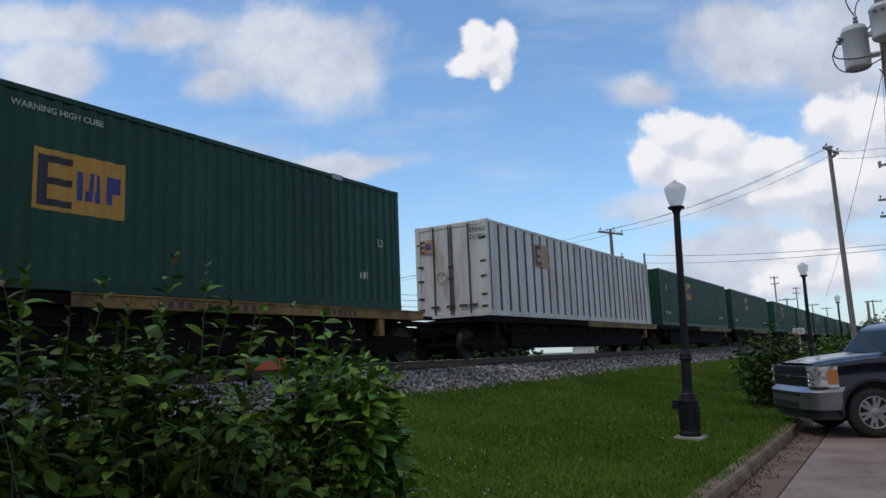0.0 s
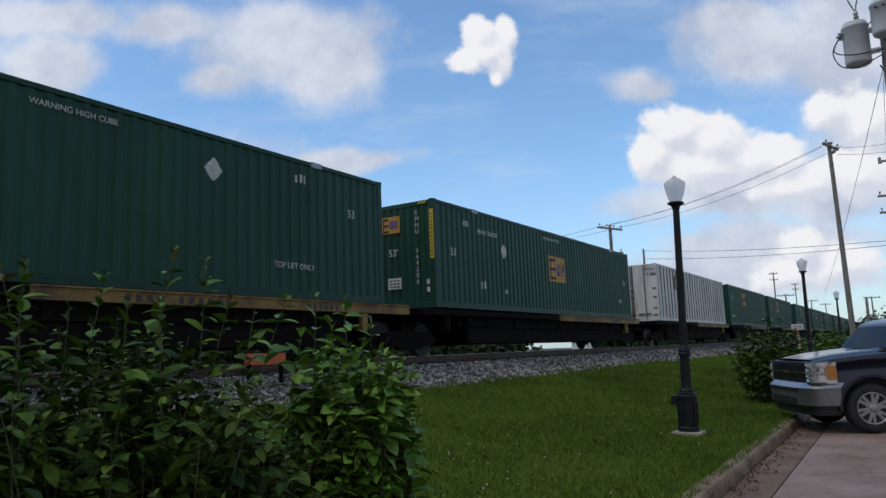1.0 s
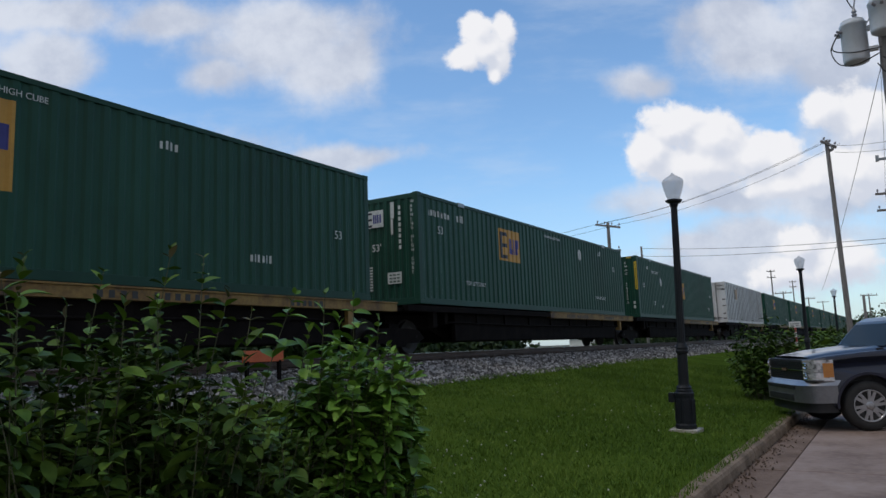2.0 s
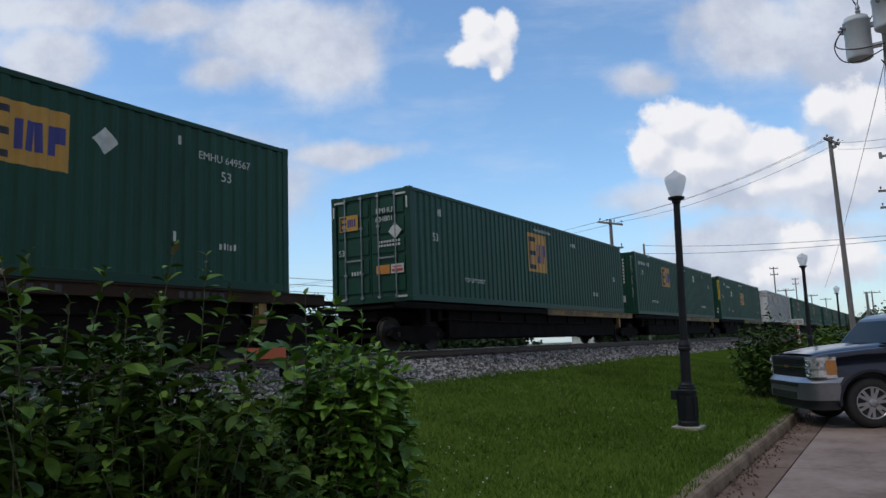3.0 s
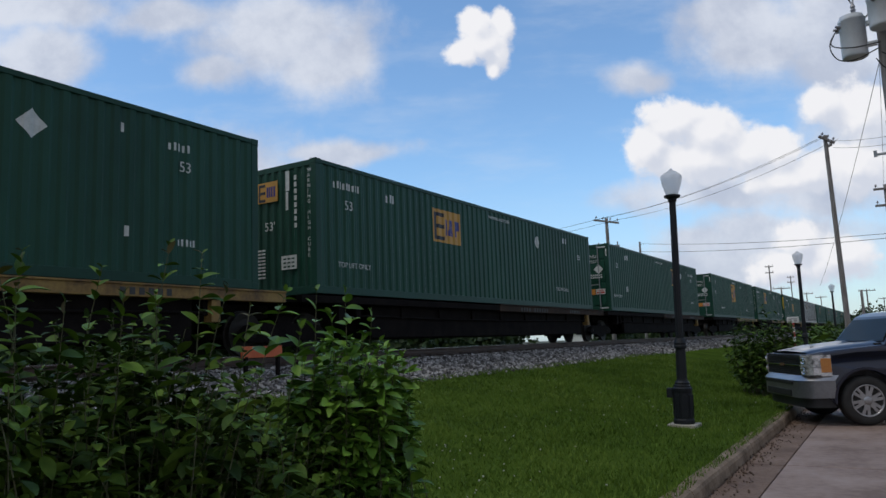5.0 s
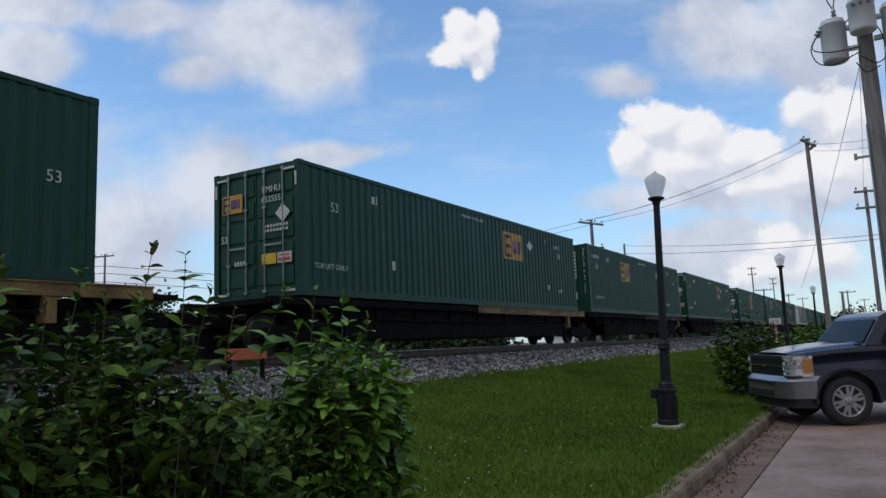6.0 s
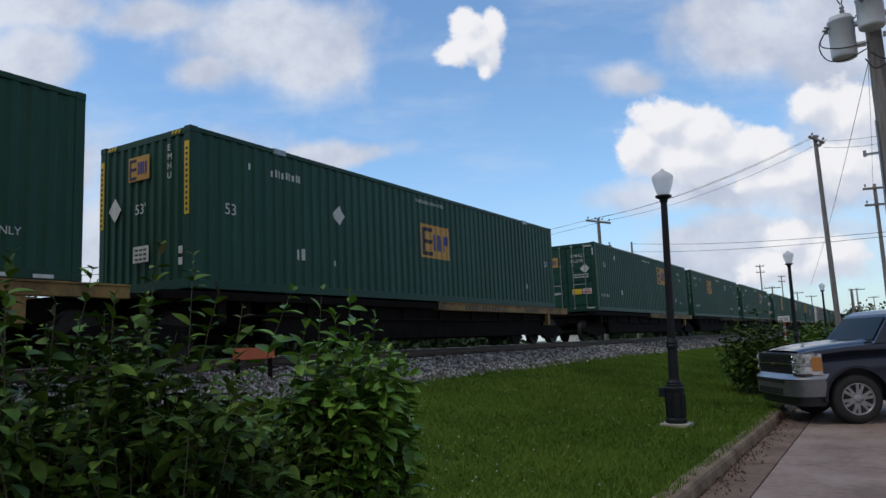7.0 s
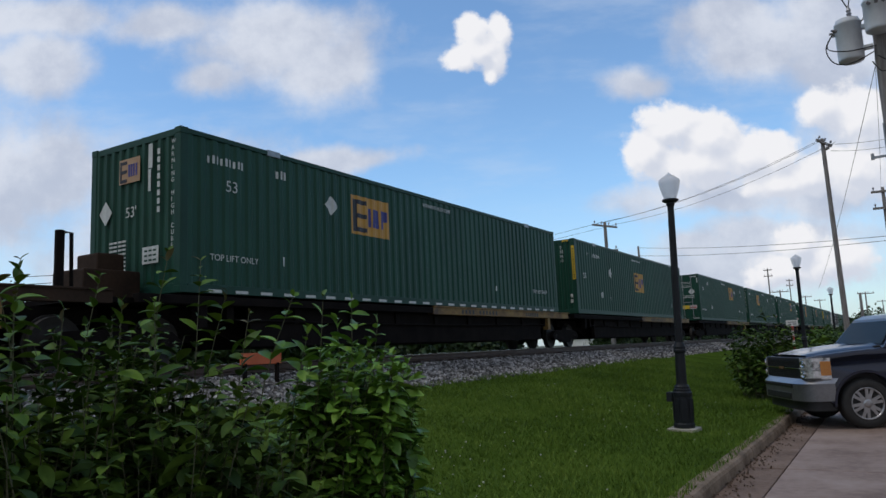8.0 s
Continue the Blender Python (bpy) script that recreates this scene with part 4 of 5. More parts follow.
GREEN = "dark green corrugated container"
PLAIN = dict(label=GREEN + " riding on a railway car", logo=(5.0, 2.45), number=(1.0, 1.9), top_lift=(0.6, 13.5))
NEAR = {
    (0, 2): dict(label=GREEN + " with yellow corner tape", logo=(7.25, 2.05), diamond=(3.9, 1.85), number=(0.8, 1.45), number_far=(15.2, 1.45), tape=True, end_diamond=True, near=True, lift=True, warning=6.9,
                 serial="264200", side_serial=(("EMHU 264200", 2.35, 2.22, 0.2),),
                 words=((1.55, 2.36, 3, 0.16), (2.4, 0.62, 2, 0.22), (14.6, 0.66, 3, 0.16), (3.9, 0.55, 2, 0.12))),
    (0, 1): dict(label=GREEN + ", no tape", logo=(4.28, 2.5), number=(0.93, 1.9), near=True, end_logo="ink_white", warning=7.7, lift=True, logo_h=1.0,
                 words=((0.55, 2.35, 10, 0.16), (2.0, 2.35, 3, 0.2), (13.1, 2.4, 3, 0.18)), top_lift=(2.13, 12.47), number_far=(14.72, 1.88), diamond=(11.0, 2.25)),
    (0, 0): dict(label=GREEN + " with door end and orange label", logo=(6.7, 2.5), logo_h=1.3, door=True, near=True, serial="634801", number=(1.0, 1.6), number_far=(14.9, 1.3), warning=7.2,
                 top_lift=(2.5,), words=((1.3, 2.3, 2, 0.2), (12.5, 0.6, 6, 0.15), (10.5, 2.35, 4, 0.15))),
    (-1, 2): dict(label=GREEN + " with faded logo", logo=(10.14, 2.47), faded=False, diamond=(12.15, 2.2), door=True, near=True, serial="649567", tag="logo_orange", number=(0.9, 1.9), number_far=(14.4, 1.95), warning=7.1, top_lift=(0.38,),
                  side_serial=(("EMHU 649567", 14.0, 2.28, 0.2),),
                  words=((2.2, 2.35, 3, 0.22), (2.2, 0.9, 2, 0.26), (13.5, 2.45, 1, 0.18), (13.4, 0.75, 1, 0.2), (14.4, 0.7, 5, 0.12))),
    (-1, 1): dict(label=GREEN + ", no placard", logo=(4.25, 2.47), near=True, number=(0.95, 1.9), warning=7.4, words=((0.6, 2.35, 9, 0.16), (2.2, 2.3, 3, 0.2), (13.13, 2.38, 3, 0.2)), top_lift=(0.7, 12.31), number_far=(14.52, 1.88), diamond=(10.9, 2.2)),
    (-1, 0): dict(label=GREEN + " with door end and yellow label", logo=(9.79, 2.49), diamond=(11.9, 2.19), door=True, near=True, serial="652555", tag="tape_yellow", number=(1.0, 1.9), number_far=(14.4, 1.95), warning=7.0, top_lift=(0.44,),
                  words=((2.6, 2.3, 2, 0.22), (3.4, 0.75, 1, 0.26), (13.3, 2.4, 1, 0.18), (14.2, 2.3, 5, 0.14), (13.4, 0.72, 1, 0.2), (14.4, 0.66, 5, 0.12))),
    (-2, 2): dict(label=GREEN + " with yellow corner tape", logo=(7.09, 2.05), diamond=(3.78, 1.8), number=(0.78, 1.4), number_far=(15.1, 1.45), tape=True, end_diamond=True, near=True, lift=True, warning=6.9,
                  serial="      ",
                  words=((1.4, 2.35, 1, 0.16), (2.0, 2.32, 9, 0.15), (2.4, 0.7, 2, 0.24), (3.6, 0.65, 1, 0.14), (13.5, 0.6, 2, 0.16))),
    (-2, 1): dict(label=GREEN + " with white strips along the bottom", logo=(4.63, 2.44), diamond=(3.96, 2.07), number=(1.0, 1.9), near=True, end_logo="logo_tan", end_diamond=True, dashes=True, lift=True, warning=7.6, top_lift=(0.64, 14.15),
                  words=((0.6, 2.37, 9, 0.15), (2.3, 2.38, 3, 0.17), (2.45, 0.62, 1, 0.22), (11.5, 0.55, 2, 0.16))),
}


def slid(spec, d):
    """The same markings, those past the first two metres moved by d along the side."""
    out = dict(spec)
    for key in ("logo", "diamond", "number", "number_far"):
        if key in out and out[key][0] > 2:
            out[key] = (out[key][0] + d, out[key][1])
    if "warning" in out:
        out["warning"] += d
    out["top_lift"] = tuple(y + d if y > 2 else y for y in out.get("top_lift", ()))
    out["words"] = tuple((y + d if y > 2 else y, *rest) for y, *rest in out.get("words", ()))
    return out


CAR_PITCH = 57.15
SLIDE = {(0, 2): 0.1, (0, 1): 0.22, (0, 0): 0.1, (-1, 2): 0.1, (-1, 1): 0.34, (-2, 2): 0.3}
# how far each load sits off its unit's even spacing
OFFSET = {(0, 2): -0.2, (0, 1): -0.28, (0, 0): -0.3, (-1, 2): -0.3, (-1, 1): -0.4, (-1, 0): 0.0, (-2, 2): -0.33, (-2, 1): -0.1}
TRAIN = []
for k in range(-2, 7):
    base = -38.45 + CAR_PITCH * k
    TRAIN.append((railway_car(base, empty_unit=(k == -2)), base))
    for i, step in enumerate((0.0, 18.25, 36.65)):
        if (k, i) == (-2, 0):
            continue
        o = base + step + OFFSET.get((k, i), 0.0)
        TRAIN.append((white_container(o) if (k, i) in ((1, 0), (4, 1)) else green_container(o, slid(NEAR.get((k, i), PLAIN), SLIDE.get((k, i), 0.0))), o))
SPEED = 17.82


# ---------------------------------------------------------------- street lamps
def street_lamp(x, y, lean=0.0, box_side=True):
    lamp = empty("street_lamp", pose(x, y, lawn_z(x), 0, lean, 0), label="black cast-iron street lamp with frosted acorn globe on the lawn", category="street lamp", group="lamps along the lawn")
    part("concrete_pad", boxes((-0.205, 0.205, -0.205, 0.205, -0.12, 0.045), bevel=0.012), "pad", lamp, "pale square concrete pad")
    bm = bmesh.new()
    lathe(bm, [(0.152, 0.045), (0.152, 0.10), (0.141, 0.12), (0.135, 0.5), (0.141, 0.52), (0.143, 0.56), (0.123, 0.58), (0.123, 0.605), (0.107, 0.62), (0.111, 0.64), (0.090, 0.67)], 16)
    part("base", bm, "iron", lamp)
    for i in range(8):
        a = radians(45 * i + 22)
        part("base_panel", boxes((-0.036, 0.036, -0.006, 0.006, 0.15, 0.47), bevel=0.004), "iron", lamp, m=Matrix.Translation((0.139 * math.cos(a), 0.139 * math.sin(a), 0)) @ pose(0, 0, 0, 0, 0, math.degrees(a) + 90))
    bm = bmesh.new()
    lathe(bm, [(0.084, 0.66), (0.076, 0.7), (0.072, 1.14), (0.090, 1.15), (0.095, 1.18), (0.086, 1.2), (0.090, 1.23), (0.074, 1.27), (0.061, 1.3)], 20)
    part("lower_shaft", bm, "iron", lamp)
    bm = bmesh.new()
    sides = 24
    rings = []
    for z, r in ((1.3, 0.060), (3.36, 0.050), (3.4, 0.066), (3.43, 0.064)):
        rings.append([bm.verts.new((r * (1 - 0.08 * (i % 2)) * math.cos(2 * math.pi * i / sides), r * (1 - 0.08 * (i % 2)) * math.sin(2 * math.pi * i / sides), z)) for i in range(sides)])
    for a, b in zip(rings, rings[1:]):
        for i in range(sides):
            bm.faces.new((a[i], a[(i + 1) % sides], b[(i + 1) % sides], b[i]))
    part("fluted_shaft", bm, "iron", lamp)
    part("globe_holder", lathe(bmesh.new(), [(0.064, 3.42), (0.120, 3.45), (0.124, 3.475), (0.092, 3.485)], 20), "iron", lamp)
    part("globe", lathe(bmesh.new(), [(0.085, 3.48), (0.11, 3.55), (0.138, 3.64), (0.156, 3.72), (0.16, 3.765), (0.15, 3.79), (0.125, 3.81), (0.09, 3.835), (0.05, 3.86), (0.022, 3.885), (0.01, 3.90)], 24), "globe", lamp, "frosted translucent acorn globe", smooth=True)
    if box_side:
        part("outlet_box", boxes((-0.225, -0.135, -0.06, 0.04, 0.42, 0.56), (-0.16, -0.12, -0.03, 0.01, 0.46, 0.52), bevel=0.008), "iron", lamp, "small black outlet box")
    return lamp


street_lamp(-2.80, 11.14, 1.5)
street_lamp(-2.46, 25.5, 0.4)
street_lamp(-2.84, 45.8, 0.3)


# ---------------------------------------------------------------- poles and wires
def crossarm(parent, z, half, turn, insulators=4, drop=0.0):
    m = pose(0, 0, z, 0, drop, turn)
    arm = part("crossarm", boxes((-half, half, -0.16, -0.06, -0.06, 0.06), bevel=0.01), "wood", parent, m=m)
    ins = None
    for i in range(insulators):
        x = -half + 0.12 + i * (2 * half - 0.24) / max(1, insulators - 1)
        if ins is None:
            ins = part("insulator", lathe(bmesh.new(), [(0.018, 0.06), (0.02, 0.14), (0.055, 0.15), (0.045, 0.18), (0.055, 0.2), (0.03, 0.26), (0.01, 0.27)], 10), "porcelain", arm)
            ins.matrix_local = pose(x, -0.11, 0)
        else:
            again(ins, pose(x, -0.11, 0), arm)
    return arm


def utility_pole(x, y, height, r=0.14, lean=(0, 0), label="weathered wooden utility pole with crossarm", base=None):
    z = lawn_z(x) if x < -1.8 else 0.0
    p = empty("utility_pole", pose(x, y, (z if base is None else base) - 0.05, lean[0], lean[1], 0), label=label, category="utility pole", group="utility poles")
    bm = bmesh.new()
    prof = [(r * (1 - 0.35 * i / 10) * (1 + 0.03 * math.sin(i * 2.3)), height * i / 10) for i in range(11)]
    lathe(bm, prof, 14)
    part("pole", bm, "wood", p, smooth=True)
    return p


def cable(points, sag=0.0, r=0.008, label="thin black overhead cable between poles"):
    bm = bmesh.new()
    line = [Vector(points[0])]
    for a, b in zip(points, points[1:]):
        a, b = Vector(a), Vector(b)
        n = 10
        line += [a.lerp(b, i / n) - Vector((0, 0, sag * 4 * (i / n) * (1 - i / n))) for i in range(1, n + 1)]
    pipe(bm, line, r, 5)
    return tagged(part("overhead_cable", bm, "wire"), label=label, category="cable", group="overhead cables")


big = utility_pole(0.42, 16.5, 10.5, 0.19, label="thick wooden utility pole carrying two grey transformers")


def transformer(parent, x, y, z, h, r, turn):
    t = part("transformer", lathe(bmesh.new(), [(r * 0.85, 0), (r * 0.97, 0.02), (r, 0.06), (r, h * 0.82), (r * 1.05, h * 0.83), (r * 1.05, h * 0.88), (r * 0.95, h * 0.9), (r * 0.9, h * 0.96), (r * 0.3, h)], 24), "grey_can", parent, "grey cylindrical transformer can", smooth=True)
    t.matrix_local = pose(x, y, z, 0, 0, turn)
    part("bushing", lathe(bmesh.new(), [(0.05, h - 0.02), (0.06, h + 0.03), (0.035, h + 0.05), (0.055, h + 0.09), (0.03, h + 0.12), (0.05, h + 0.16), (0.02, h + 0.24), (0.01, h + 0.28)], 12, Matrix.Translation((0.05, 0, 0))), "porcelain", t)
    for k, a in enumerate((150, 180, 210)):
        part("side_bushing", tube(bmesh.new(), (r * math.cos(radians(a)), r * math.sin(radians(a)), h * 0.72), ((r + 0.1) * math.cos(radians(a)), (r + 0.1) * math.sin(radians(a)), h * 0.74), 0.035, 0.025, 8), "porcelain", t)
    for row in ((r * 0.9, r + 0.16, -0.05, 0.05, h * 0.68, h * 0.78), (r * 0.9, r + 0.16, -0.05, 0.05, h * 0.2, h * 0.3)):
        part("mounting_lug", boxes(row, bevel=0.01), "grey_can", t)
    return t


transformer(big, -0.55, -0.12, 6.98, 0.92, 0.24, 0)
transformer(big, -0.02, -0.42, 7.38, 0.72, 0.24, 90)
transformer(big, 0.55, -0.1, 7.1, 0.9, 0.24, 180)
for k, pts in enumerate([
        [(-0.80, -0.1, 7.7), (-0.98, -0.15, 7.35), (-0.86, -0.2, 7.0), (-0.55, -0.28, 6.9), (-0.15, -0.25, 7.05)],
        [(-0.78, -0.2, 7.68), (-0.95, -0.3, 7.3), (-0.6, -0.4, 7.12), (-0.1, -0.3, 7.15)],
        [(-0.5, -0.1, 8.1), (-0.42, -0.1, 8.4), (-0.1, -0.1, 8.6)], [(-0.5, -0.1, 8.1), (-0.62, -0.1, 8.5), (-0.4, 0, 8.8)],
        [(-0.3, -0.2, 7.75), (-0.1, -0.3, 7.9), (0.1, -0.25, 7.7), (0.3, -0.2, 7.3), (0.28, -0.2, 6.6), (0.22, -0.2, 5.6), (0.2, -0.2, 4.0)],
        [(-0.1, -0.28, 6.95), (0.15, -0.3, 6.75), (0.35, -0.3, 6.9), (0.4, -0.25, 7.2)], [(-0.2, -0.25, 6.85), (-0.05, -0.3, 6.6), (0.2, -0.25, 6.7)]]):
    part("drop_wire", pipe(bmesh.new(), eased(pts), 0.012, 6), "wire", big)
part("spacer_bracket", boxes((-0.42, -0.1, -0.03, 0.03, 4.95, 4.99), (-0.44, -0.38, -0.04, 0.04, 4.93, 5.05)), "steel", big)
part("conduit", pipe(bmesh.new(), [(-0.17, -0.13, 0.2), (-0.155, -0.12, 5.6)], 0.02, 8), "steel", big)
crossarm(big, 9.7, 1.2, 20)

tall = utility_pole(-1.9, 39.7, 11.0, 0.14, lean=(0, -0.6), label="slender weathered utility pole behind the lawn")
crossarm(tall, 10.75, 0.42, 35, 3, 25)
crossarm(tall, 10.45, 0.3, 120, 2)
beyond = utility_pole(-15.0, 44.3, 8.4, 0.15, label="utility pole with two crossarms beyond the train")
crossarm(beyond, 8.15, 0.8, 10, 4, 12)
crossarm(beyond, 6.55, 0.7, 20, 2)
stub = utility_pole(-16.87, 57.6, 8.4, 0.12, label="short dark pole beyond the train")
for x, y, h, arms in ((-15.0, 115.8, 10.6, 2), (-15.2, 143.6, 10.7, 2), (-12.85, 109.2, 6.9, 1), (-13.4, 149.4, 7.8, 1), (-12.6, 169.5, 7.8, 1), (-1.83, 60, 4.2, 0), (0.29, 45, 9.2, 2), (-62, 42, 11, 1), (-70, 30, 11, 1), (-3.0, 120, 7, 1), (-1.5, 180, 8, 1)):
    p = utility_pole(x, y, h, 0.13, label="distant wooden utility pole" + (" with crossarm" if arms else ""))
    for k in range(arms):
        crossarm(p, h - 0.25 - 0.9 * k, 1.1 if arms == 1 else 0.6, 15, 4 if arms == 1 else 2)

T, B = (-1.9, 39.7, 11.0), (-15.0, 44.3, 9.15)
for dx, dz in ((-0.45, 0.05), (0.0, 0.15), (0.45, -0.1)):
    cable([(T[0] + dx, T[1], T[2] + dz - 0.1), (B[0] + dx * 2, B[1], B[2] + dz - 0.1), (-60, 60, 8.9 + dz)], 0.5, 0.01)
for z in (9.0, 8.35):
    cable([(-16.87, 57.6, z), (4.0, 39.0, 5.7 + (z - 8.35) * 0.2), (40, 10, 6.6)], 0.35, 0.014)
cable([(-2.0, 39.7, 10.8), (2.2, 38.0, 10.3), (20, 34, 10)], 0.2, 0.009)
cable([(-1.7, 39.7, 10.4), (2.2, 38.0, 9.95), (20, 34, 9.6)], 0.2, 0.009)
cable([(0.36, 16.5, 7.1), (-3.4, 46.0, 4.0)], 0.3, 0.007, "long slack service cable from the transformer pole")
cable([(0.3, 16.5, 7.4), (0.2, 44.6, 8.9)], 0.3, 0.006)
for z in (10.3, 9.6, 8.8):
    cable([(-62, 42, z), (-110, -10, z - 0.4)], 0.8, 0.03)
    cable([(-62, 42, z), (-40, 120, z)], 0.8, 0.03)


# ---------------------------------------------------------------- pickup truck
def plan_prism(bm, outline, z0, z1):
    a = [bm.verts.new((x, y, z0)) for x, y in outline]
    b = [bm.verts.new((x, y, z1)) for x, y in outline]
    k = len(outline)
    faces = [bm.faces.new(a[::-1]), bm.faces.new(b)]
    for i in range(k):
        faces.append(bm.faces.new((a[i], a[(i + 1) % k], b[(i + 1) % k], b[i])))
    bmesh.ops.recalc_face_normals(bm, faces=faces)
    return bm


def pickup():
    car = empty("pickup_truck", pose(-0.90, 14.07, 0, 0, 0, 206), label="dark blue pickup truck with chrome bumper parked at the kerb", category="pickup truck")
    arch = lambda cx, r: [(cx + (r - 0.03) * math.cos(radians(a)), 0.40 + (r - 0.03) * math.sin(radians(a))) for a in range(-8, 189, 14)]
    low = [(0.84, 0.62), (0.86, 0.80), (0.85, 1.06), (0.80, 1.125), (0.6, 1.165), (0.1, 1.21), (-0.4, 1.245), (-1.4, 1.255), (-2.95, 1.27), (-4.85, 1.28), (-4.9, 0.7), (-4.6, 0.55)]
    low += [(x, z) for x, z in reversed(arch(-3.65, 0.5))] + [(-3.0, 0.42), (-0.62, 0.42)] + [(x, z) for x, z in reversed(arch(0, 0.5))] + [(0.6, 0.5)]
    bm = bmesh.new()
    prism(bm, low, -0.99, 0.99, "y")
    rim = [e for e in bm.edges if abs(abs(e.verts[0].co.y) - 0.99) < 1e-4 and abs(e.verts[0].co.y - e.verts[1].co.y) < 1e-4 and max(v.co.z for v in e.verts) > 0.95]
    bmesh.ops.bevel(bm, geom=rim, offset=0.07, segments=4, affect="EDGES", profile=0.5)
    for v in bm.verts:
        if v.co.x > 0.7:
            v.co.y *= 0.86
        elif v.co.x > 0.3:
            v.co.y *= 0.985
        v.co.y *= 1 - 0.03 * max(0, v.co.z - 0.85)
        if abs(v.co.y) > 0.9 and 0.6 < v.co.z < 0.95:
            v.co.y *= 1.008
    part("body", bm, "paint", car, smooth=False)
    # bonnet with two raised flanks
    bm = bmesh.new()
    rows = []
    for i in range(9):
        x = 0.82 - 1.18 * i / 8
        z = 1.135 + 0.12 * (i / 8) ** 0.8
        row = []
        for j in range(17):
            y = -0.86 + 1.72 * j / 16
            s = abs(y) / 0.86
            bulge = 0.03 * math.exp(-((s - 0.62) / 0.14) ** 2) * min(1, i / 3) + 0.022 * (1 - s * s) + 0.012
            edge = -0.05 if j in (0, 16) else 0
            row.append(bm.verts.new((x - 0.06 * (s ** 2) * (1 if i == 0 else 0), y * (1 - 0.03 * (1 - i / 8)), z + bulge + edge)))
        rows.append(row)
    for a, b in zip(rows, rows[1:]):
        for j in range(16):
            bm.faces.new((a[j], a[j + 1], b[j + 1], b[j]))
    bmesh.ops.recalc_face_normals(bm, faces=bm.faces)
    part("bonnet", bm, "paint", car, smooth=True)

    # cab: rings from the belt line to the roof
    outline = [(-0.34, 1.24), (-0.53, 1.49), (-0.70, 1.70), (-0.84, 1.765), (-1.3, 1.805), (-2.5, 1.80), (-2.85, 1.77), (-3.02, 1.65), (-3.1, 1.26)]
    half = lambda z: 0.95 - 0.25 * max(0, (z - 1.25)) ** 1.1 / 0.6
    bm = bmesh.new()
    left = [bm.verts.new((x, half(z), z)) for x, z in outline]
    right = [bm.verts.new((x, -half(z), z)) for x, z in outline]
    bm.faces.new(left)
    bm.faces.new(right[::-1])
    for i in range(len(outline) - 1):
        bm.faces.new((left[i], left[i + 1], right[i + 1], right[i]))
    bmesh.ops.recalc_face_normals(bm, faces=bm.faces)
    part("cab", bm, "paint", car)

    def pane(name, pts, out, mat):
        bm = bmesh.new()
        vs = [bm.verts.new(Vector(p) + Vector(out)) for p in pts]
        f = bm.faces.new(vs)
        r = bmesh.ops.extrude_face_region(bm, geom=[f])
        for v in r["geom"]:
            if isinstance(v, bmesh.types.BMVert):
                v.co += Vector(out).normalized() * 0.004
        bmesh.ops.recalc_face_normals(bm, faces=bm.faces)
        return part(name, bm, mat, car)
    ws = [(-0.374, 0.85, 1.285), (-0.374, -0.85, 1.285), (-0.655, -0.73, 1.645), (-0.655, 0.73, 1.645)]
    pane("windshield_backing", ws, (0.005, 0, 0.004), "interior")
    pane("windshield", ws, (0.012, 0, 0.010), "glass")
    for s in (1, -1):
        for name, ps in (("front_window", [(-0.60, 1.30), (-0.86, 1.66), (-1.95, 1.72), (-1.95, 1.30)]), ("rear_window", [(-2.08, 1.30), (-2.08, 1.72), (-2.75, 1.71), (-2.9, 1.30)])):
            pts = [(x, s * half(z), z) for x, z in ps]
            pane(name + "_backing", pts, (0, s * 0.004, 0.001), "interior")
            pane(name, pts, (0, s * 0.011, 0.003), "glass")
    part("wiper_cowl", boxes((-0.42, -0.26, -0.82, 0.82, 1.235, 1.27), bevel=0.012), "black_plastic", car)
    part("mirror", boxes((-0.92, -0.74, 0.97, 1.2, 1.27, 1.47), bevel=0.03), "black_plastic", car)
    part("mirror", boxes((-0.92, -0.74, -1.2, -0.97, 1.27, 1.47), bevel=0.03), "black_plastic", car)
    for s in (1, -1):
        part("door_handle", boxes((-1.95, -1.75, min(s * 0.985, s * 1.01), max(s * 0.985, s * 1.01), 1.04, 1.08), bevel=0.008), "paint", car)
        part("door_seam", boxes((-0.72, -0.708, min(s * 0.975, s * 0.992), max(s * 0.975, s * 0.992), 0.5, 1.2)), "black_plastic", car)
        part("rocker", boxes((-3.0, -0.62, min(s * 0.93, s * 0.98), max(s * 0.93, s * 0.98), 0.36, 0.46), bevel=0.02), "black_plastic", car)
        for c in (0, -3.65):
            bm = bmesh.new()
            arc = [radians(a) for a in range(-5, 186, 10)]
            ring = [(c + 0.505 * math.cos(a), 0.40 + 0.505 * math.sin(a)) for a in arc] + [(c + 0.465 * math.cos(a), 0.40 + 0.465 * math.sin(a)) for a in reversed(arc)]
            prism(bm, ring, s * 0.93, s * 1.0, "y")
            part("wheel_arch_lip", bm, "paint", car)
        part("wheel_well", boxes((-0.46, 0.46, min(s * 0.5, s * 0.8), max(s * 0.5, s * 0.8), 0.45, 0.9)), "interior", car)
    # front: bumper, grille, lights
    curve = [(0.47 + 0.5 * math.sin(radians(a)) ** 0.55, 1.0 * math.cos(radians(a)) ** 0.42) for a in range(0, 91, 6)]
    curve = curve + [(x, -y) for x, y in reversed(curve[:-1])]
    nose = lambda d, w: [(0.25, w), (0.62, w), (0.80 + d, w - 0.10), (0.90 + d, w - 0.30), (0.95 + d, 0.3), (0.96 + d, 0), (0.95 + d, -0.3), (0.90 + d, -w + 0.30), (0.80 + d, -w + 0.10), (0.62, -w), (0.25, -w), (0.25, -w + 0.1), (0.7, -w + 0.16), (0.7, w - 0.16), (0.25, w - 0.1)]
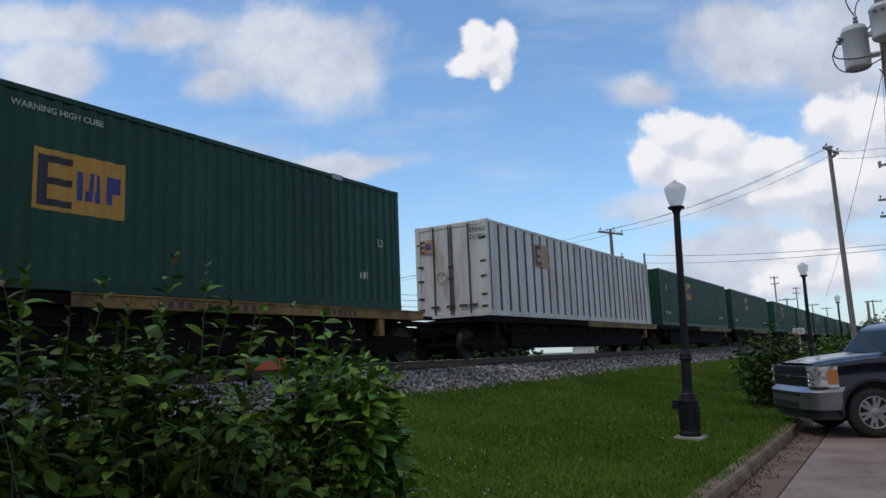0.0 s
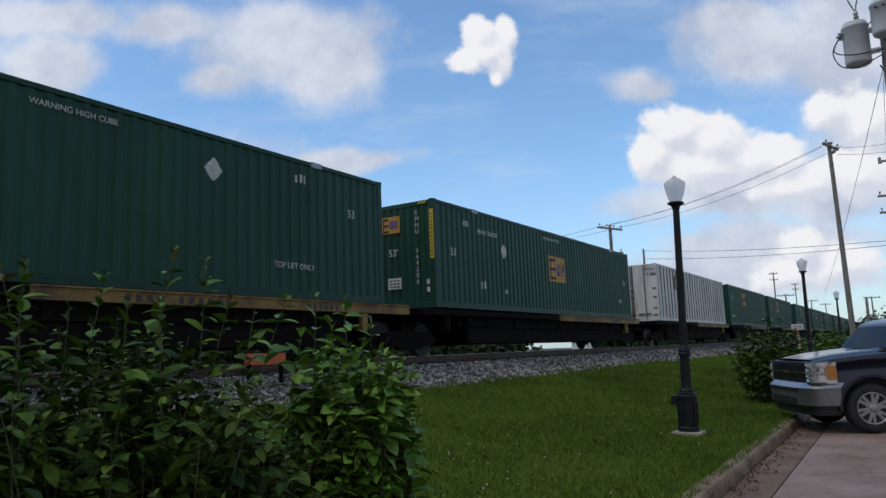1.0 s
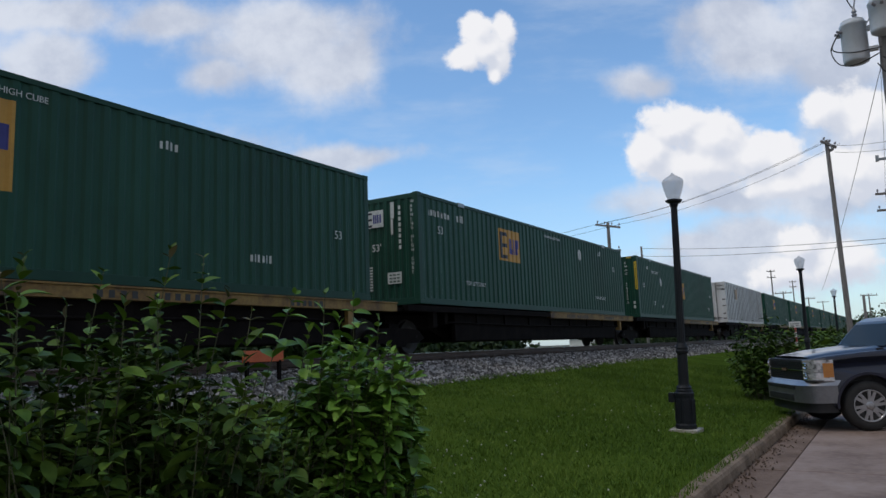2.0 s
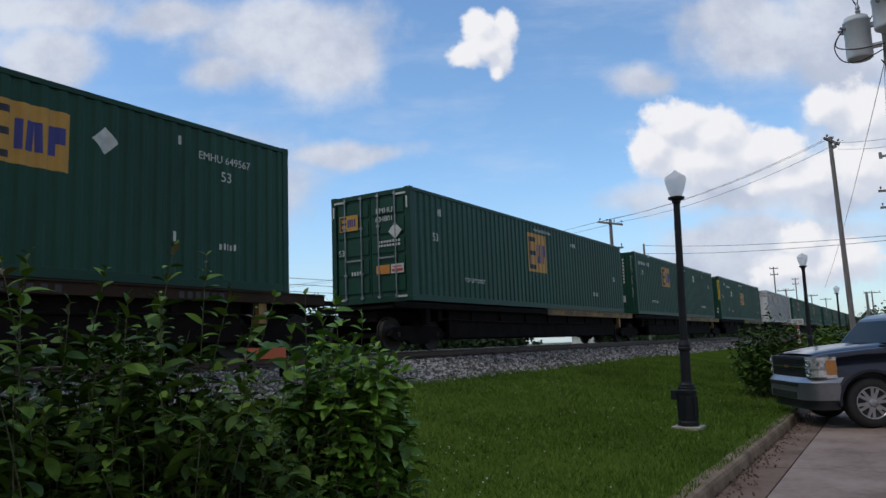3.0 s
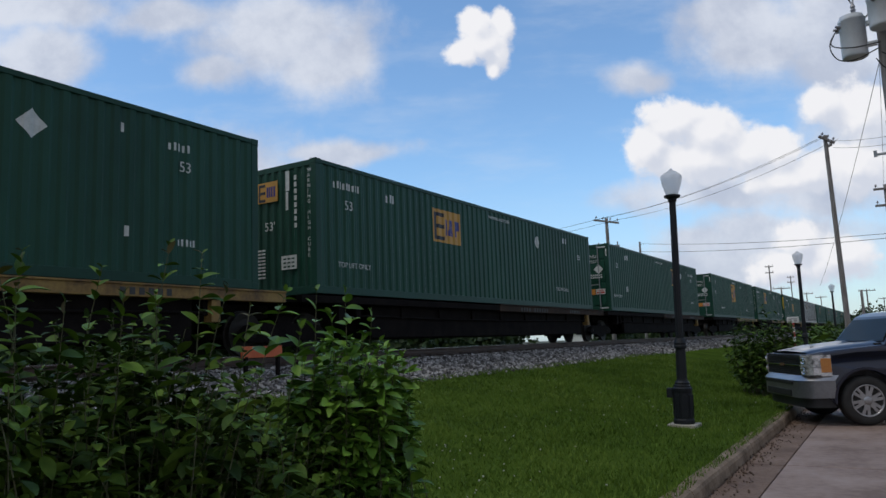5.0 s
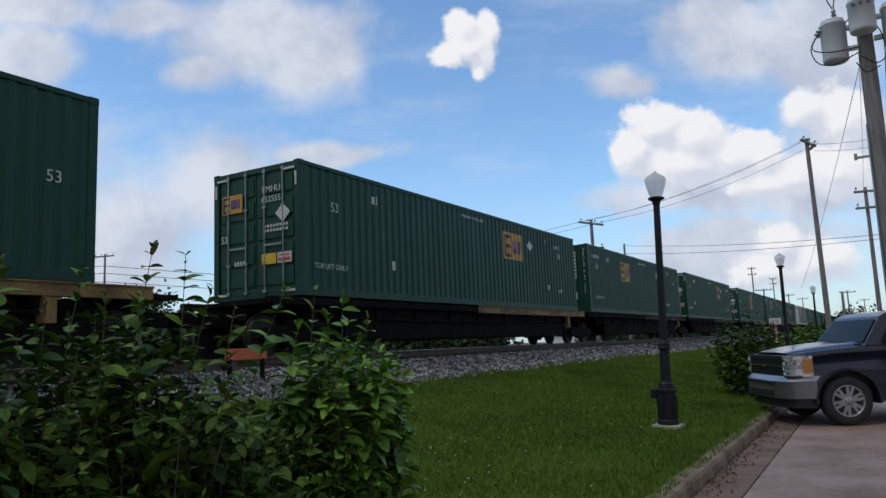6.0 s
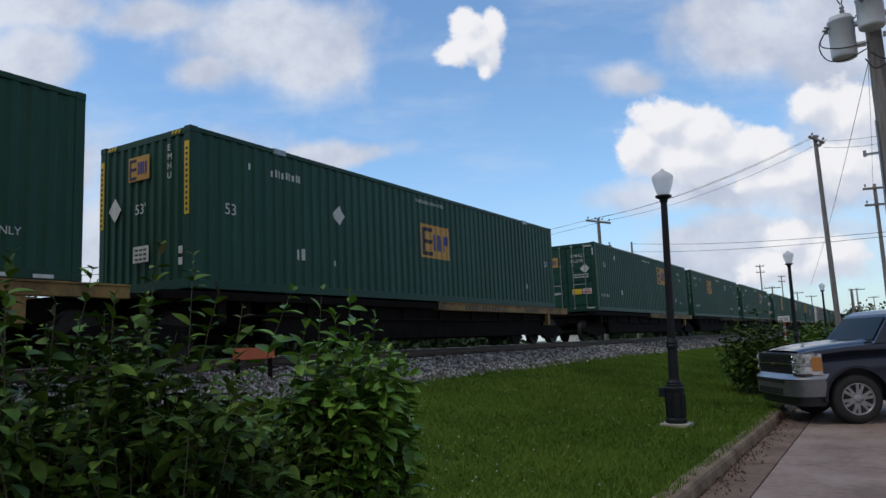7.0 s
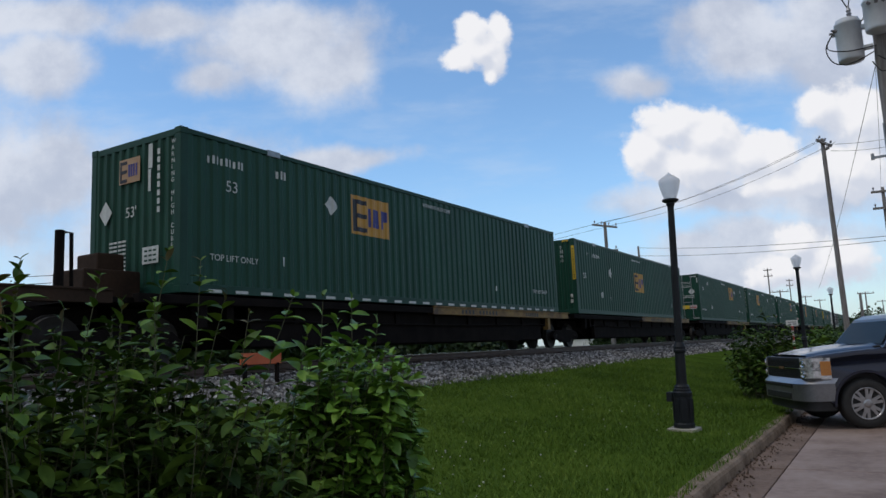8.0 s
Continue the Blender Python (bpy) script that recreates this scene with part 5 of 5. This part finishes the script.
    wrap = lambda d, w: [(x + d * (x - 0.47) / 0.5, y * w) for x, y in curve] + [(0.7, -w + 0.25), (0.7, w - 0.25)]
    part("bumper", plan_prism(bmesh.new(), wrap(0.02, 1.0), 0.44, 0.71), "chrome_dull", car, "dull chrome front bumper", smooth=False)
    bm = plan_prism(bmesh.new(), wrap(0.035, 1.005), 0.712, 0.79)
    for v in bm.verts:
        if v.co.z > 0.75:
            v.co.x -= 0.075
            v.co.y *= 0.96
    part("bumper_top", bm, "alloy", car, "bright chrome bumper edge")
    part("valance", plan_prism(bmesh.new(), wrap(-0.05, 0.94), 0.29, 0.438), "black_plastic", car)
    part("air_intake", boxes((0.93, 1.0, -0.62, 0.62, 0.645, 0.70), bevel=0.01), "black_plastic", car)
    part("plate_recess", boxes((0.94, 1.0, -0.55, 0.55, 0.46, 0.56), bevel=0.01), "black_plastic", car)
    part("tow_hook_opening", boxes((0.85, 0.945, 0.52, 0.62, 0.47, 0.56), bevel=0.01), "black_plastic", car)
    part("grille", boxes((0.80, 0.875, -0.79, 0.79, 0.785, 1.125), bevel=0.02), "black_plastic", car)
    for z in (0.82, 0.85, 0.88, 0.91, 0.985, 1.015, 1.045, 1.075):
        part("grille_slat", boxes((0.87, 0.888, -0.77, 0.77, z, z + 0.010), bevel=0.003), "black_plastic", car)
    part("grille_bar", boxes((0.87, 0.90, -0.77, 0.77, 0.94, 0.962), bevel=0.008), "chrome", car)
    part("emblem", boxes((0.9, 0.912, -0.1, 0.1, 0.925, 0.975), bevel=0.008), "car_yellow", car, "small plain yellow emblem")
    for y in (-0.80, 0.765):
        part("grille_surround", boxes((0.82, 0.893, y, y + 0.035, 0.79, 1.115), bevel=0.01), "chrome", car)
    for s in (1, -1):
        out = [(0.60, 0.81), (0.885, 0.80), (0.87, 0.88), (0.83, 0.94), (0.77, 0.972), (0.66, 0.985), (0.50, 0.99), (0.50, 0.9)]
        h = part("headlight", plan_prism(bmesh.new(), [(x, s * y) for x, y in out], 0.782, 1.112), "lens", car, "clear headlight unit")
        part("headlight_divider", plan_prism(bmesh.new(), [(x + 0.004, s * (y + 0.003)) for x, y in out], 0.915, 0.93), "chrome_dull", h)
        part("turn_signal", plan_prism(bmesh.new(), [(0.64, s * 0.95), (0.66, s * 0.991), (0.58, s * 0.995), (0.505, s * 0.996), (0.51, s * 0.9)], 0.84, 1.06), "amber", h, "amber turn signal")
        part("headlight_bezel", plan_prism(bmesh.new(), [(x + 0.005, s * (y + 0.004)) for x, y in out[1:6]] + [(0.74, s * 0.85)], 0.783, 0.80), "interior", h)
        for z in (0.86, 1.02):
            part("headlight_bulb", lathe(bmesh.new(), [(0.05, -0.02), (0.056, 0.02), (0.045, 0.024), (0.027, 0.012), (0.011, 0.02)], 14, Matrix.Translation((0.865, s * 0.855, z)) @ Euler((0, radians(90), radians(s * 25))).to_matrix().to_4x4()), "chrome", h)
    # wheels
    def wheel(x, y, s):
        w = part("wheel", lathe(bmesh.new(), [(0.24, -0.12), (0.33, -0.13), (0.37, -0.11), (0.384, -0.07), (0.386, 0), (0.384, 0.07), (0.37, 0.11), (0.33, 0.13), (0.245, 0.125), (0.22, 0.10)], 40), "tyre", car, "black tyre", smooth=True)
        w.matrix_local = pose(x, y, 0.385, -90 * s, 0, 0)
        part("rim", lathe(bmesh.new(), [(0.248, 0.127), (0.24, 0.132), (0.225, 0.115), (0.21, 0.03)], 40, cap=False), "alloy", w, smooth=True)
        part("brake_disc", lathe(bmesh.new(), [(0.2, 0.0), (0.2, 0.03), (0.24, 0.032)], 24), "interior", w)
        part("hub_cap", lathe(bmesh.new(), [(0.075, 0.06), (0.07, 0.115), (0.045, 0.13), (0.01, 0.134)], 20), "alloy", w)
        spoke = None
        for i in range(6):
            m = pose(0, 0, 0, 0, 0, 60 * i + 18)
            if spoke is None:
                bm = bmesh.new()
                plan_prism(bm, [(0.045, -0.045), (0.115, -0.045), (0.222, -0.066), (0.23, -0.018), (0.15, -0.007), (0.15, 0.007), (0.23, 0.018), (0.222, 0.066), (0.115, 0.045), (0.045, 0.045)], 0.075, 0.118)
                spoke = part("spoke", bm, "alloy", w)
                spoke.matrix_local = m
            else:
                again(spoke, m, w)
    for x in (0, -3.65):
        for s in (1, -1):
            wheel(x, s * 0.84, s)
    return car


pickup()


# ---------------------------------------------------------------- shrubs
def leaf_mesh(length=0.075, wide=0.038):
    bm = bmesh.new()
    n = 5
    mid, lft, rgt = [], [], []
    for i in range(n + 1):
        t = i / n
        w = wide / 2 * math.sin(math.pi * min(1, t * 0.93 + 0.04)) ** 0.8
        droop = -0.018 * t * t * length / 0.075
        mid.append(bm.verts.new((0, t * length, droop)))
        lft.append(bm.verts.new((-w, t * length, droop + w * 0.35)))
        rgt.append(bm.verts.new((w, t * length, droop + w * 0.35)))
    for i in range(n):
        bm.faces.new((mid[i], mid[i + 1], lft[i + 1], lft[i]))
        bm.faces.new((mid[i], rgt[i], rgt[i + 1], mid[i + 1]))
    return bm


def leaf_arrays(length, wide):
    bm = leaf_mesh(length, wide)
    bm.verts.index_update()
    v = np.array([tuple(q.co) for q in bm.verts])
    f = [[q.index for q in face.verts] for face in bm.faces]
    bm.free()
    return v, f


class Foliage:
    """Many leaves gathered into one mesh."""
    def __init__(self, length, wide):
        self.v, self.f = leaf_arrays(length, wide)
        self.verts, self.faces = [], []

    def add(self, m, s):
        k = len(self.verts) * len(self.v)
        rot = np.array(m.to_3x3()) * s
        self.verts.append(self.v @ rot.T + np.array(m.translation))
        self.faces += [[i + k for i in face] for face in self.f]

    def mesh(self, name, mat, parent, label=""):
        me = bpy.data.meshes.new(name)
        me.from_pydata(np.concatenate(self.verts).tolist(), [], self.faces)
        me.materials.append(M[mat])
        for p in me.polygons:
            p.use_smooth = True
        ob = new(name, me)
        ob.parent = parent
        return tagged(ob, label=label, kind="stuff")


LEAF = {}


def cane(rng, stems, leaves, base, tip, gap, first, size, parent=None, single=0, lift=18):
    """A curved shoot with opposite leaves; single: how many of its top leaves are objects of their own."""
    base, tip = Vector(base), Vector(tip)
    side = Vector((rng.normal(), rng.normal(), 0)) * 0.07
    pts = [base.lerp(tip, k / 8) + side * math.sin(math.pi * k / 8) for k in range(9)]
    for k in range(8):
        tube(stems, pts[k], pts[k + 1], 0.007 * (1 - k / 10), 0.007 * (1 - (k + 1) / 10), 5)
    total = (tip - base).length
    d, turn, made = total, rng.uniform(0, 360), 0
    while d > first * total:
        q = d / total * 8
        k = min(7, int(q))
        at = pts[k].lerp(pts[k + 1], q - k)
        grow = min(1.0, 0.42 + (total - d) / 0.26)
        for s in (0, 180):
            if rng.random() < 0.12:
                continue
            a = turn + s + rng.normal(0, 20)
            pitch = rng.normal(lift, 20) + (32 if grow < 0.7 else 0)
            m = Matrix.Translation(at) @ pose(0, 0, 0, 0, 0, a) @ pose(0, 0, 0, pitch, rng.normal(0, 18), 0)
            sc = size * grow * rng.uniform(0.7, 1.3)
            if made < single:
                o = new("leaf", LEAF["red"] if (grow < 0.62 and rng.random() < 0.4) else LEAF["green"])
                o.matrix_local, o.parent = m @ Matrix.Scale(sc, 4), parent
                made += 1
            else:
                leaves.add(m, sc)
        turn += 80
        d -= gap * rng.uniform(0.7, 1.3) * (0.6 + 0.4 * grow)


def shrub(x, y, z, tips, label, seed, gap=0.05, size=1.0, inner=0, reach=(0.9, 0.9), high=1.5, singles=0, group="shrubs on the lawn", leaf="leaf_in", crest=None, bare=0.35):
    """tips: standing shoots; inner: shoots of the mass, whose height crest(x, y) may shape."""
    rng = np.random.default_rng(seed)
    bush = empty("shrub", pose(x, y, z), label=label, category="shrub", group=group)
    for key, mat in (("green", "leaf"), ("red", "leaf_red")):
        if key not in LEAF:
            bm = leaf_mesh()
            me = bpy.data.meshes.new("leaf")
            bm.to_mesh(me)
            bm.free()
            me.materials.append(M[mat])
            for p in me.polygons:
                p.use_smooth = True
            LEAF[key] = me
    stems, leaves = bmesh.new(), Foliage(0.075, 0.04)
    per = singles // max(1, len(tips))
    for tx, ty, tz in tips:
        base = (tx * 0.6 + rng.normal(0, 0.1), ty * 0.75 + rng.normal(0, 0.08), 0)
        cane(rng, stems, leaves, base, (tx, ty, tz), gap, bare, size, bush, per)
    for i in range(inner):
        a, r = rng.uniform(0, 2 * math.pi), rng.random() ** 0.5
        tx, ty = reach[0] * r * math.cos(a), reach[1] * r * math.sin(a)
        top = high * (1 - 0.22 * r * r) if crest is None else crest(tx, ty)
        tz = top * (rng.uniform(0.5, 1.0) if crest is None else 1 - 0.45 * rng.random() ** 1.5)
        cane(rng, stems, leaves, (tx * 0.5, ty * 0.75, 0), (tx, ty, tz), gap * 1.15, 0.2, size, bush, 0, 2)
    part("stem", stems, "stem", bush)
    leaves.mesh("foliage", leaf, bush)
    return bush


# the big shrub beside the camera: shoots stand up out of an uneven mass with a dip towards its end
SHRUB_Y = 1.95
TIPS = [(-2.7, 1.33, 1.86), (-2.7, 1.42, 1.9), (-2.6, 1.35, 1.76), (-2.75, 1.77, 1.87), (-2.6, 1.53, 1.71), (-2.7, 2.06, 1.98), (-2.8, 2.32, 1.98), (-2.65, 2.35, 1.82), (-2.75, 2.58, 1.73), (-2.6, 1.77, 1.75), (-2.55, 1.88, 1.75)]
END_TIPS = [(-2.7, 2.78, 1.81), (-2.6, 2.9, 1.81), (-2.62, 3.16, 1.81), (-2.55, 3.31, 1.68), (-2.75, 3.19, 1.7), (-2.45, 3.46, 1.44), (-2.6, 2.79, 1.64)]


def crest(x, y):
    """Height of the mass: lobes along it, lower towards the kerb."""
    along = y + SHRUB_Y
    top = 1.60 + 0.12 * math.sin(along * 7.0) - 0.36 * max(0.0, min(1.0, (along - 2.3) / 0.35))
    return top - 0.5 * max(0.0, x - 0.05) - 0.14


shrub(-2.8, SHRUB_Y, 0.14, [(x + 2.8, y - SHRUB_Y, z - 0.14) for x, y, z in TIPS], "dense green leafy shrub with tall young shoots", 4, gap=0.052, size=1.25,
      inner=500, reach=(0.62, 1.3), singles=280, crest=crest, bare=0.3)
END_X, END_Y = -2.62, 3.2
shrub_end = shrub(END_X, END_Y, 0.14, [(x - END_X, y - END_Y, z - 0.14) for x, y, z in END_TIPS], "bright green leafy shrub end swaying in the wind", 14, gap=0.055, size=1.45, inner=150,
                  reach=(0.34, 0.42), leaf="leaf_bright", crest=lambda x, y: 1.46 - 0.5 * max(0.0, abs(y) - 0.1) - 0.3 * max(0.0, x), bare=0.3)
shrub(-2.95, 0.1, 0.14, [], "dense green leafy shrub beside the kerb", 5, gap=0.06, size=1.2, inner=70, reach=(0.6, 0.9), high=1.55)
# the round shrub beside the parked truck and the hedge behind it
far = [(-0.35, -0.2, 1.75), (0.1, 0.0, 1.95), (0.35, 0.1, 1.8), (0.6, 0.2, 1.55), (-0.6, 0, 1.4), (-0.8, 0.2, 1.1), (-0.2, 0.2, 1.6)]
shrub(-2.55, 17.3, 0.14, far, "rounded dark green shrub between lawn and kerb", 6, gap=0.09, size=1.9, inner=120, reach=(0.85, 0.85), high=1.75)
shrub(-2.6, 21.6, 0.14, [], "dark green hedge shrub in a row", 7, gap=0.13, size=2.6, inner=70, reach=(0.9, 1.4), high=1.35)
for k, (x, y, h) in enumerate(((-2.7, 31, 1.6), (-2.9, 35, 1.7), (-3.2, 40, 1.9), (-3.0, 46, 1.9), (-3.6, 53, 2.0), (-3.8, 62, 2.1))):
    shrub(x, y, 0.14, [], "dark green hedge shrub in a row", 8 + k, gap=0.25, size=5.0, inner=45, reach=(1.0, 2.4), high=h)


# ---------------------------------------------------------------- crossing signal, orange board
def crossing_signal():
    s = empty("crossing_sign", pose(-3.22, 29.8, lawn_z(-3.22)), label="small red and white crossing post with white panel", category="road sign")
    part("post", tube(bmesh.new(), (0, 0, 0), (0, 0, 1.75), 0.035), "white_wall", s)
    for k in range(3):
        part("red_band", tube(bmesh.new(), (0, 0, 0.75 + 0.35 * k), (0, 0, 0.92 + 0.35 * k), 0.037), "sign_red", s)
    p = part("sign_panel", boxes((-0.2, 0.2, -0.02, 0.02, 1.62, 1.84), bevel=0.008), "white_wall", s)
    part("panel_slot", boxes((-0.15, 0.15, -0.025, -0.021, 1.74, 1.78), (-0.15, 0.15, -0.025, -0.021, 1.67, 1.71)), "grey_wall", p)


crossing_signal()
board = empty("orange_barrier", pose(-9.0, 8.7, bed_z(-9.0)), label="orange painted barrier board standing beside the track", category="barrier")
part("board", boxes((-0.02, 0.02, -0.45, 0.45, 0.36, 0.55), bevel=0.008), "orange", board)
for y in (-0.36, 0.36):
    part("leg", boxes((-0.03, 0.03, y - 0.025, y + 0.025, -0.05, 0.38)), "car_dark", board)


# ---------------------------------------------------------------- beyond the track: sheds and trees
def shed(x, y, w, d, h, mat, label):
    s = empty("shed", pose(x, y, 0.45), label=label, category="shed", group="low buildings beyond the track")
    part("wall", boxes((-w / 2, w / 2, -d / 2, d / 2, 0, h)), mat, s)
    bm = bmesh.new()
    prism(bm, [(-w / 2 - 0.3, h), (w / 2 + 0.3, h), (0, h + w * 0.12)], -d / 2 - 0.3, d / 2 + 0.3, "y")
    part("roof", bm, "steel", s)
    for k in range(int(d // 4)):
        part("door", boxes((w / 2 + 0.004, w / 2 + 0.03, -d / 2 + 1 + 4 * k, -d / 2 + 2.4 + 4 * k, 0, 2.1)), "grey_wall", s)


shed(-52, 150, 8, 26, 2.2, "white_wall", "low white metal shed beyond the track")


def tree(x, y, h, seed, spread=2.6):
    rng = np.random.default_rng(seed)
    t = empty("tree", pose(x, y, lawn_z(x) if x < -1.8 else 0), label="dark green broadleaf tree beyond the track", category="tree", group="distant trees")
    bm = bmesh.new()
    tube(bm, (0, 0, -0.2), (0.1, 0, h * 0.45), 0.2, 0.12)
    fo = Foliage(0.26, 0.18)
    for i in range(9):
        a, r = rng.uniform(0, 6.28), rng.uniform(0.3, 1.0) * spread
        c = Vector((r * math.cos(a), r * math.sin(a), h * rng.uniform(0.3, 0.92)))
        tube(bm, (0.05, 0, h * rng.uniform(0.2, 0.45)), c, 0.07, 0.02, 6)
        size = rng.uniform(0.7, 1.3) * spread * 0.42
        for j in range(190):
            d = Vector(rng.normal(0, 1, 3))
            p = c + Vector((d.x, d.y, d.z * 0.75)) * size * 0.55
            fo.add(Matrix.Translation(p) @ Euler(rng.uniform(0, 6.28, 3)).to_matrix().to_4x4(), rng.uniform(0.7, 1.5))
    part("trunk", bm, "wood", t)
    fo.mesh("crown", "tree_leaf", t)
    return t


stock_trees = [tree(-58, 30, 8.0, 31, 3.2), tree(-60, 44, 7.2, 32, 3.4), tree(-55, 18, 6.6, 33, 3.0)]
rt = np.random.default_rng(9)
for i in range(44):
    y = -30 + i * 8 + rt.uniform(-2, 2)
    x = -62 + rt.uniform(-9, 9) - 0.05 * y
    if 84 < y < 185:
        continue
    copy_thing(stock_trees[i % 3], pose(x, y, 0.3, 0, 0, rt.uniform(0, 360)))
for x, y in ((0.2, 82), (3.5, 88), (-3.5, 150), (-6, 190), (2, 140), (9, 100)):
    copy_thing(stock_trees[int(y) % 3], pose(x, y, -2.6, 0, 0, y * 7))
# low scrub along the far side of the track hides its foot
rng1 = np.random.default_rng(12)
scrub = Foliage(0.22, 0.15)
for start, end, count, top in ((-30, 46, 30000, 2.1), (66, 300, 24000, 2.3)):
    for i in range(count):
        y = start + (end - start) * rng1.random() ** (1.0 if start < 0 else 1.6)
        x = -23 + rng1.normal(0, 0.9)
        z = lawn_z(x) + top * rng1.random() ** 1.15 * (0.95 + 0.35 * noise.noise((0, y * 0.35, 2)))
        scrub.add(Matrix.Translation((x, y, z)) @ Euler(rng1.uniform(0, 6.28, 3)).to_matrix().to_4x4(), rng1.uniform(1.0, 2.0))
tagged(scrub.mesh("scrub", "tree_leaf", None), label="low dark green scrub beyond the track", category="scrub", kind="stuff")


# ---------------------------------------------------------------- grass and clover
def grass():
    rng = np.random.default_rng(17)
    count = 150000
    y = 2.2 + 26 * rng.random(count) ** 1.6
    x = rng.uniform(-8.4, -1.73, count)
    keep = (y > 3.0) | (x < -2)
    x, y = x[keep], y[keep]
    n = len(x)
    z = np.array([lawn_z(q) for q in x]) - 0.005
    patch = np.array([noise.noise((a * 0.5, b * 0.5, 5)) for a, b in zip(x, y)])
    h = rng.uniform(0.025, 0.06, n) * (1 + 0.4 * patch) * (1 + y / 40)
    a = rng.uniform(0, 2 * math.pi, n)
    w = rng.uniform(0.003, 0.006, n) * (1 + y / 14)
    lx, ly = rng.normal(0, 0.025, n), rng.normal(0, 0.025, n)
    verts = np.empty((n, 3, 3))
    verts[:, 0] = np.stack([x - w * np.cos(a), y - w * np.sin(a), z], 1)
    verts[:, 1] = np.stack([x + w * np.cos(a), y + w * np.sin(a), z], 1)
    verts[:, 2] = np.stack([x + lx, y + ly, z + h], 1)
    me = bpy.data.meshes.new("grass")
    me.from_pydata(verts.reshape(-1, 3).tolist(), [], np.arange(3 * n).reshape(-1, 3).tolist())
    me.materials.append(M["grass"])
    tagged(new("grass", me), label="short mown green grass of the lawn", category="grass", kind="stuff")
    bm = bmesh.new()
    for i in range(170):
        cx, cy = rng.normal(-4.2, 0.9), 4.4 + abs(rng.normal(0, 2.2))
        if i % 3 == 0:
            cx, cy = rng.uniform(-6.5, -2.2), rng.uniform(4, 16)
        if cx > -2:
            continue
        s = rng.uniform(0.007, 0.012)
        bmesh.ops.create_icosphere(bm, subdivisions=1, radius=s, matrix=Matrix.Translation((cx, cy, lawn_z(cx) + rng.uniform(0.04, 0.08))))
    tagged(part("clover_flowers", bm, "clover"), label="scattered small white clover flowers in the grass", category="flowers", kind="stuff")


grass()


def motions():
    for thing, at in TRAIN:
        walk(thing, [(t, pose(TRACK_X, at + SPEED * t, DECK)) for t in (0.0, 2.0, 4.0, 6.0, 8.0)])
    # the end of the shrub leans to and fro in the wind
    sway = ((0.0, -5.0), (0.8, -2.0), (1.6, 2.4), (2.3, 0.0), (3.0, -2.6), (3.5, 1.0), (4.0, 3.2), (4.8, 0.5), (5.5, 0.0), (6.4, 4.4), (7.2, 2.0), (8.0, 1.6))
    walk(shrub_end, [(t, pose(END_X, END_Y, 0.14, -0.53 * a, 0.85 * a, 0)) for t, a in sway])


motions()
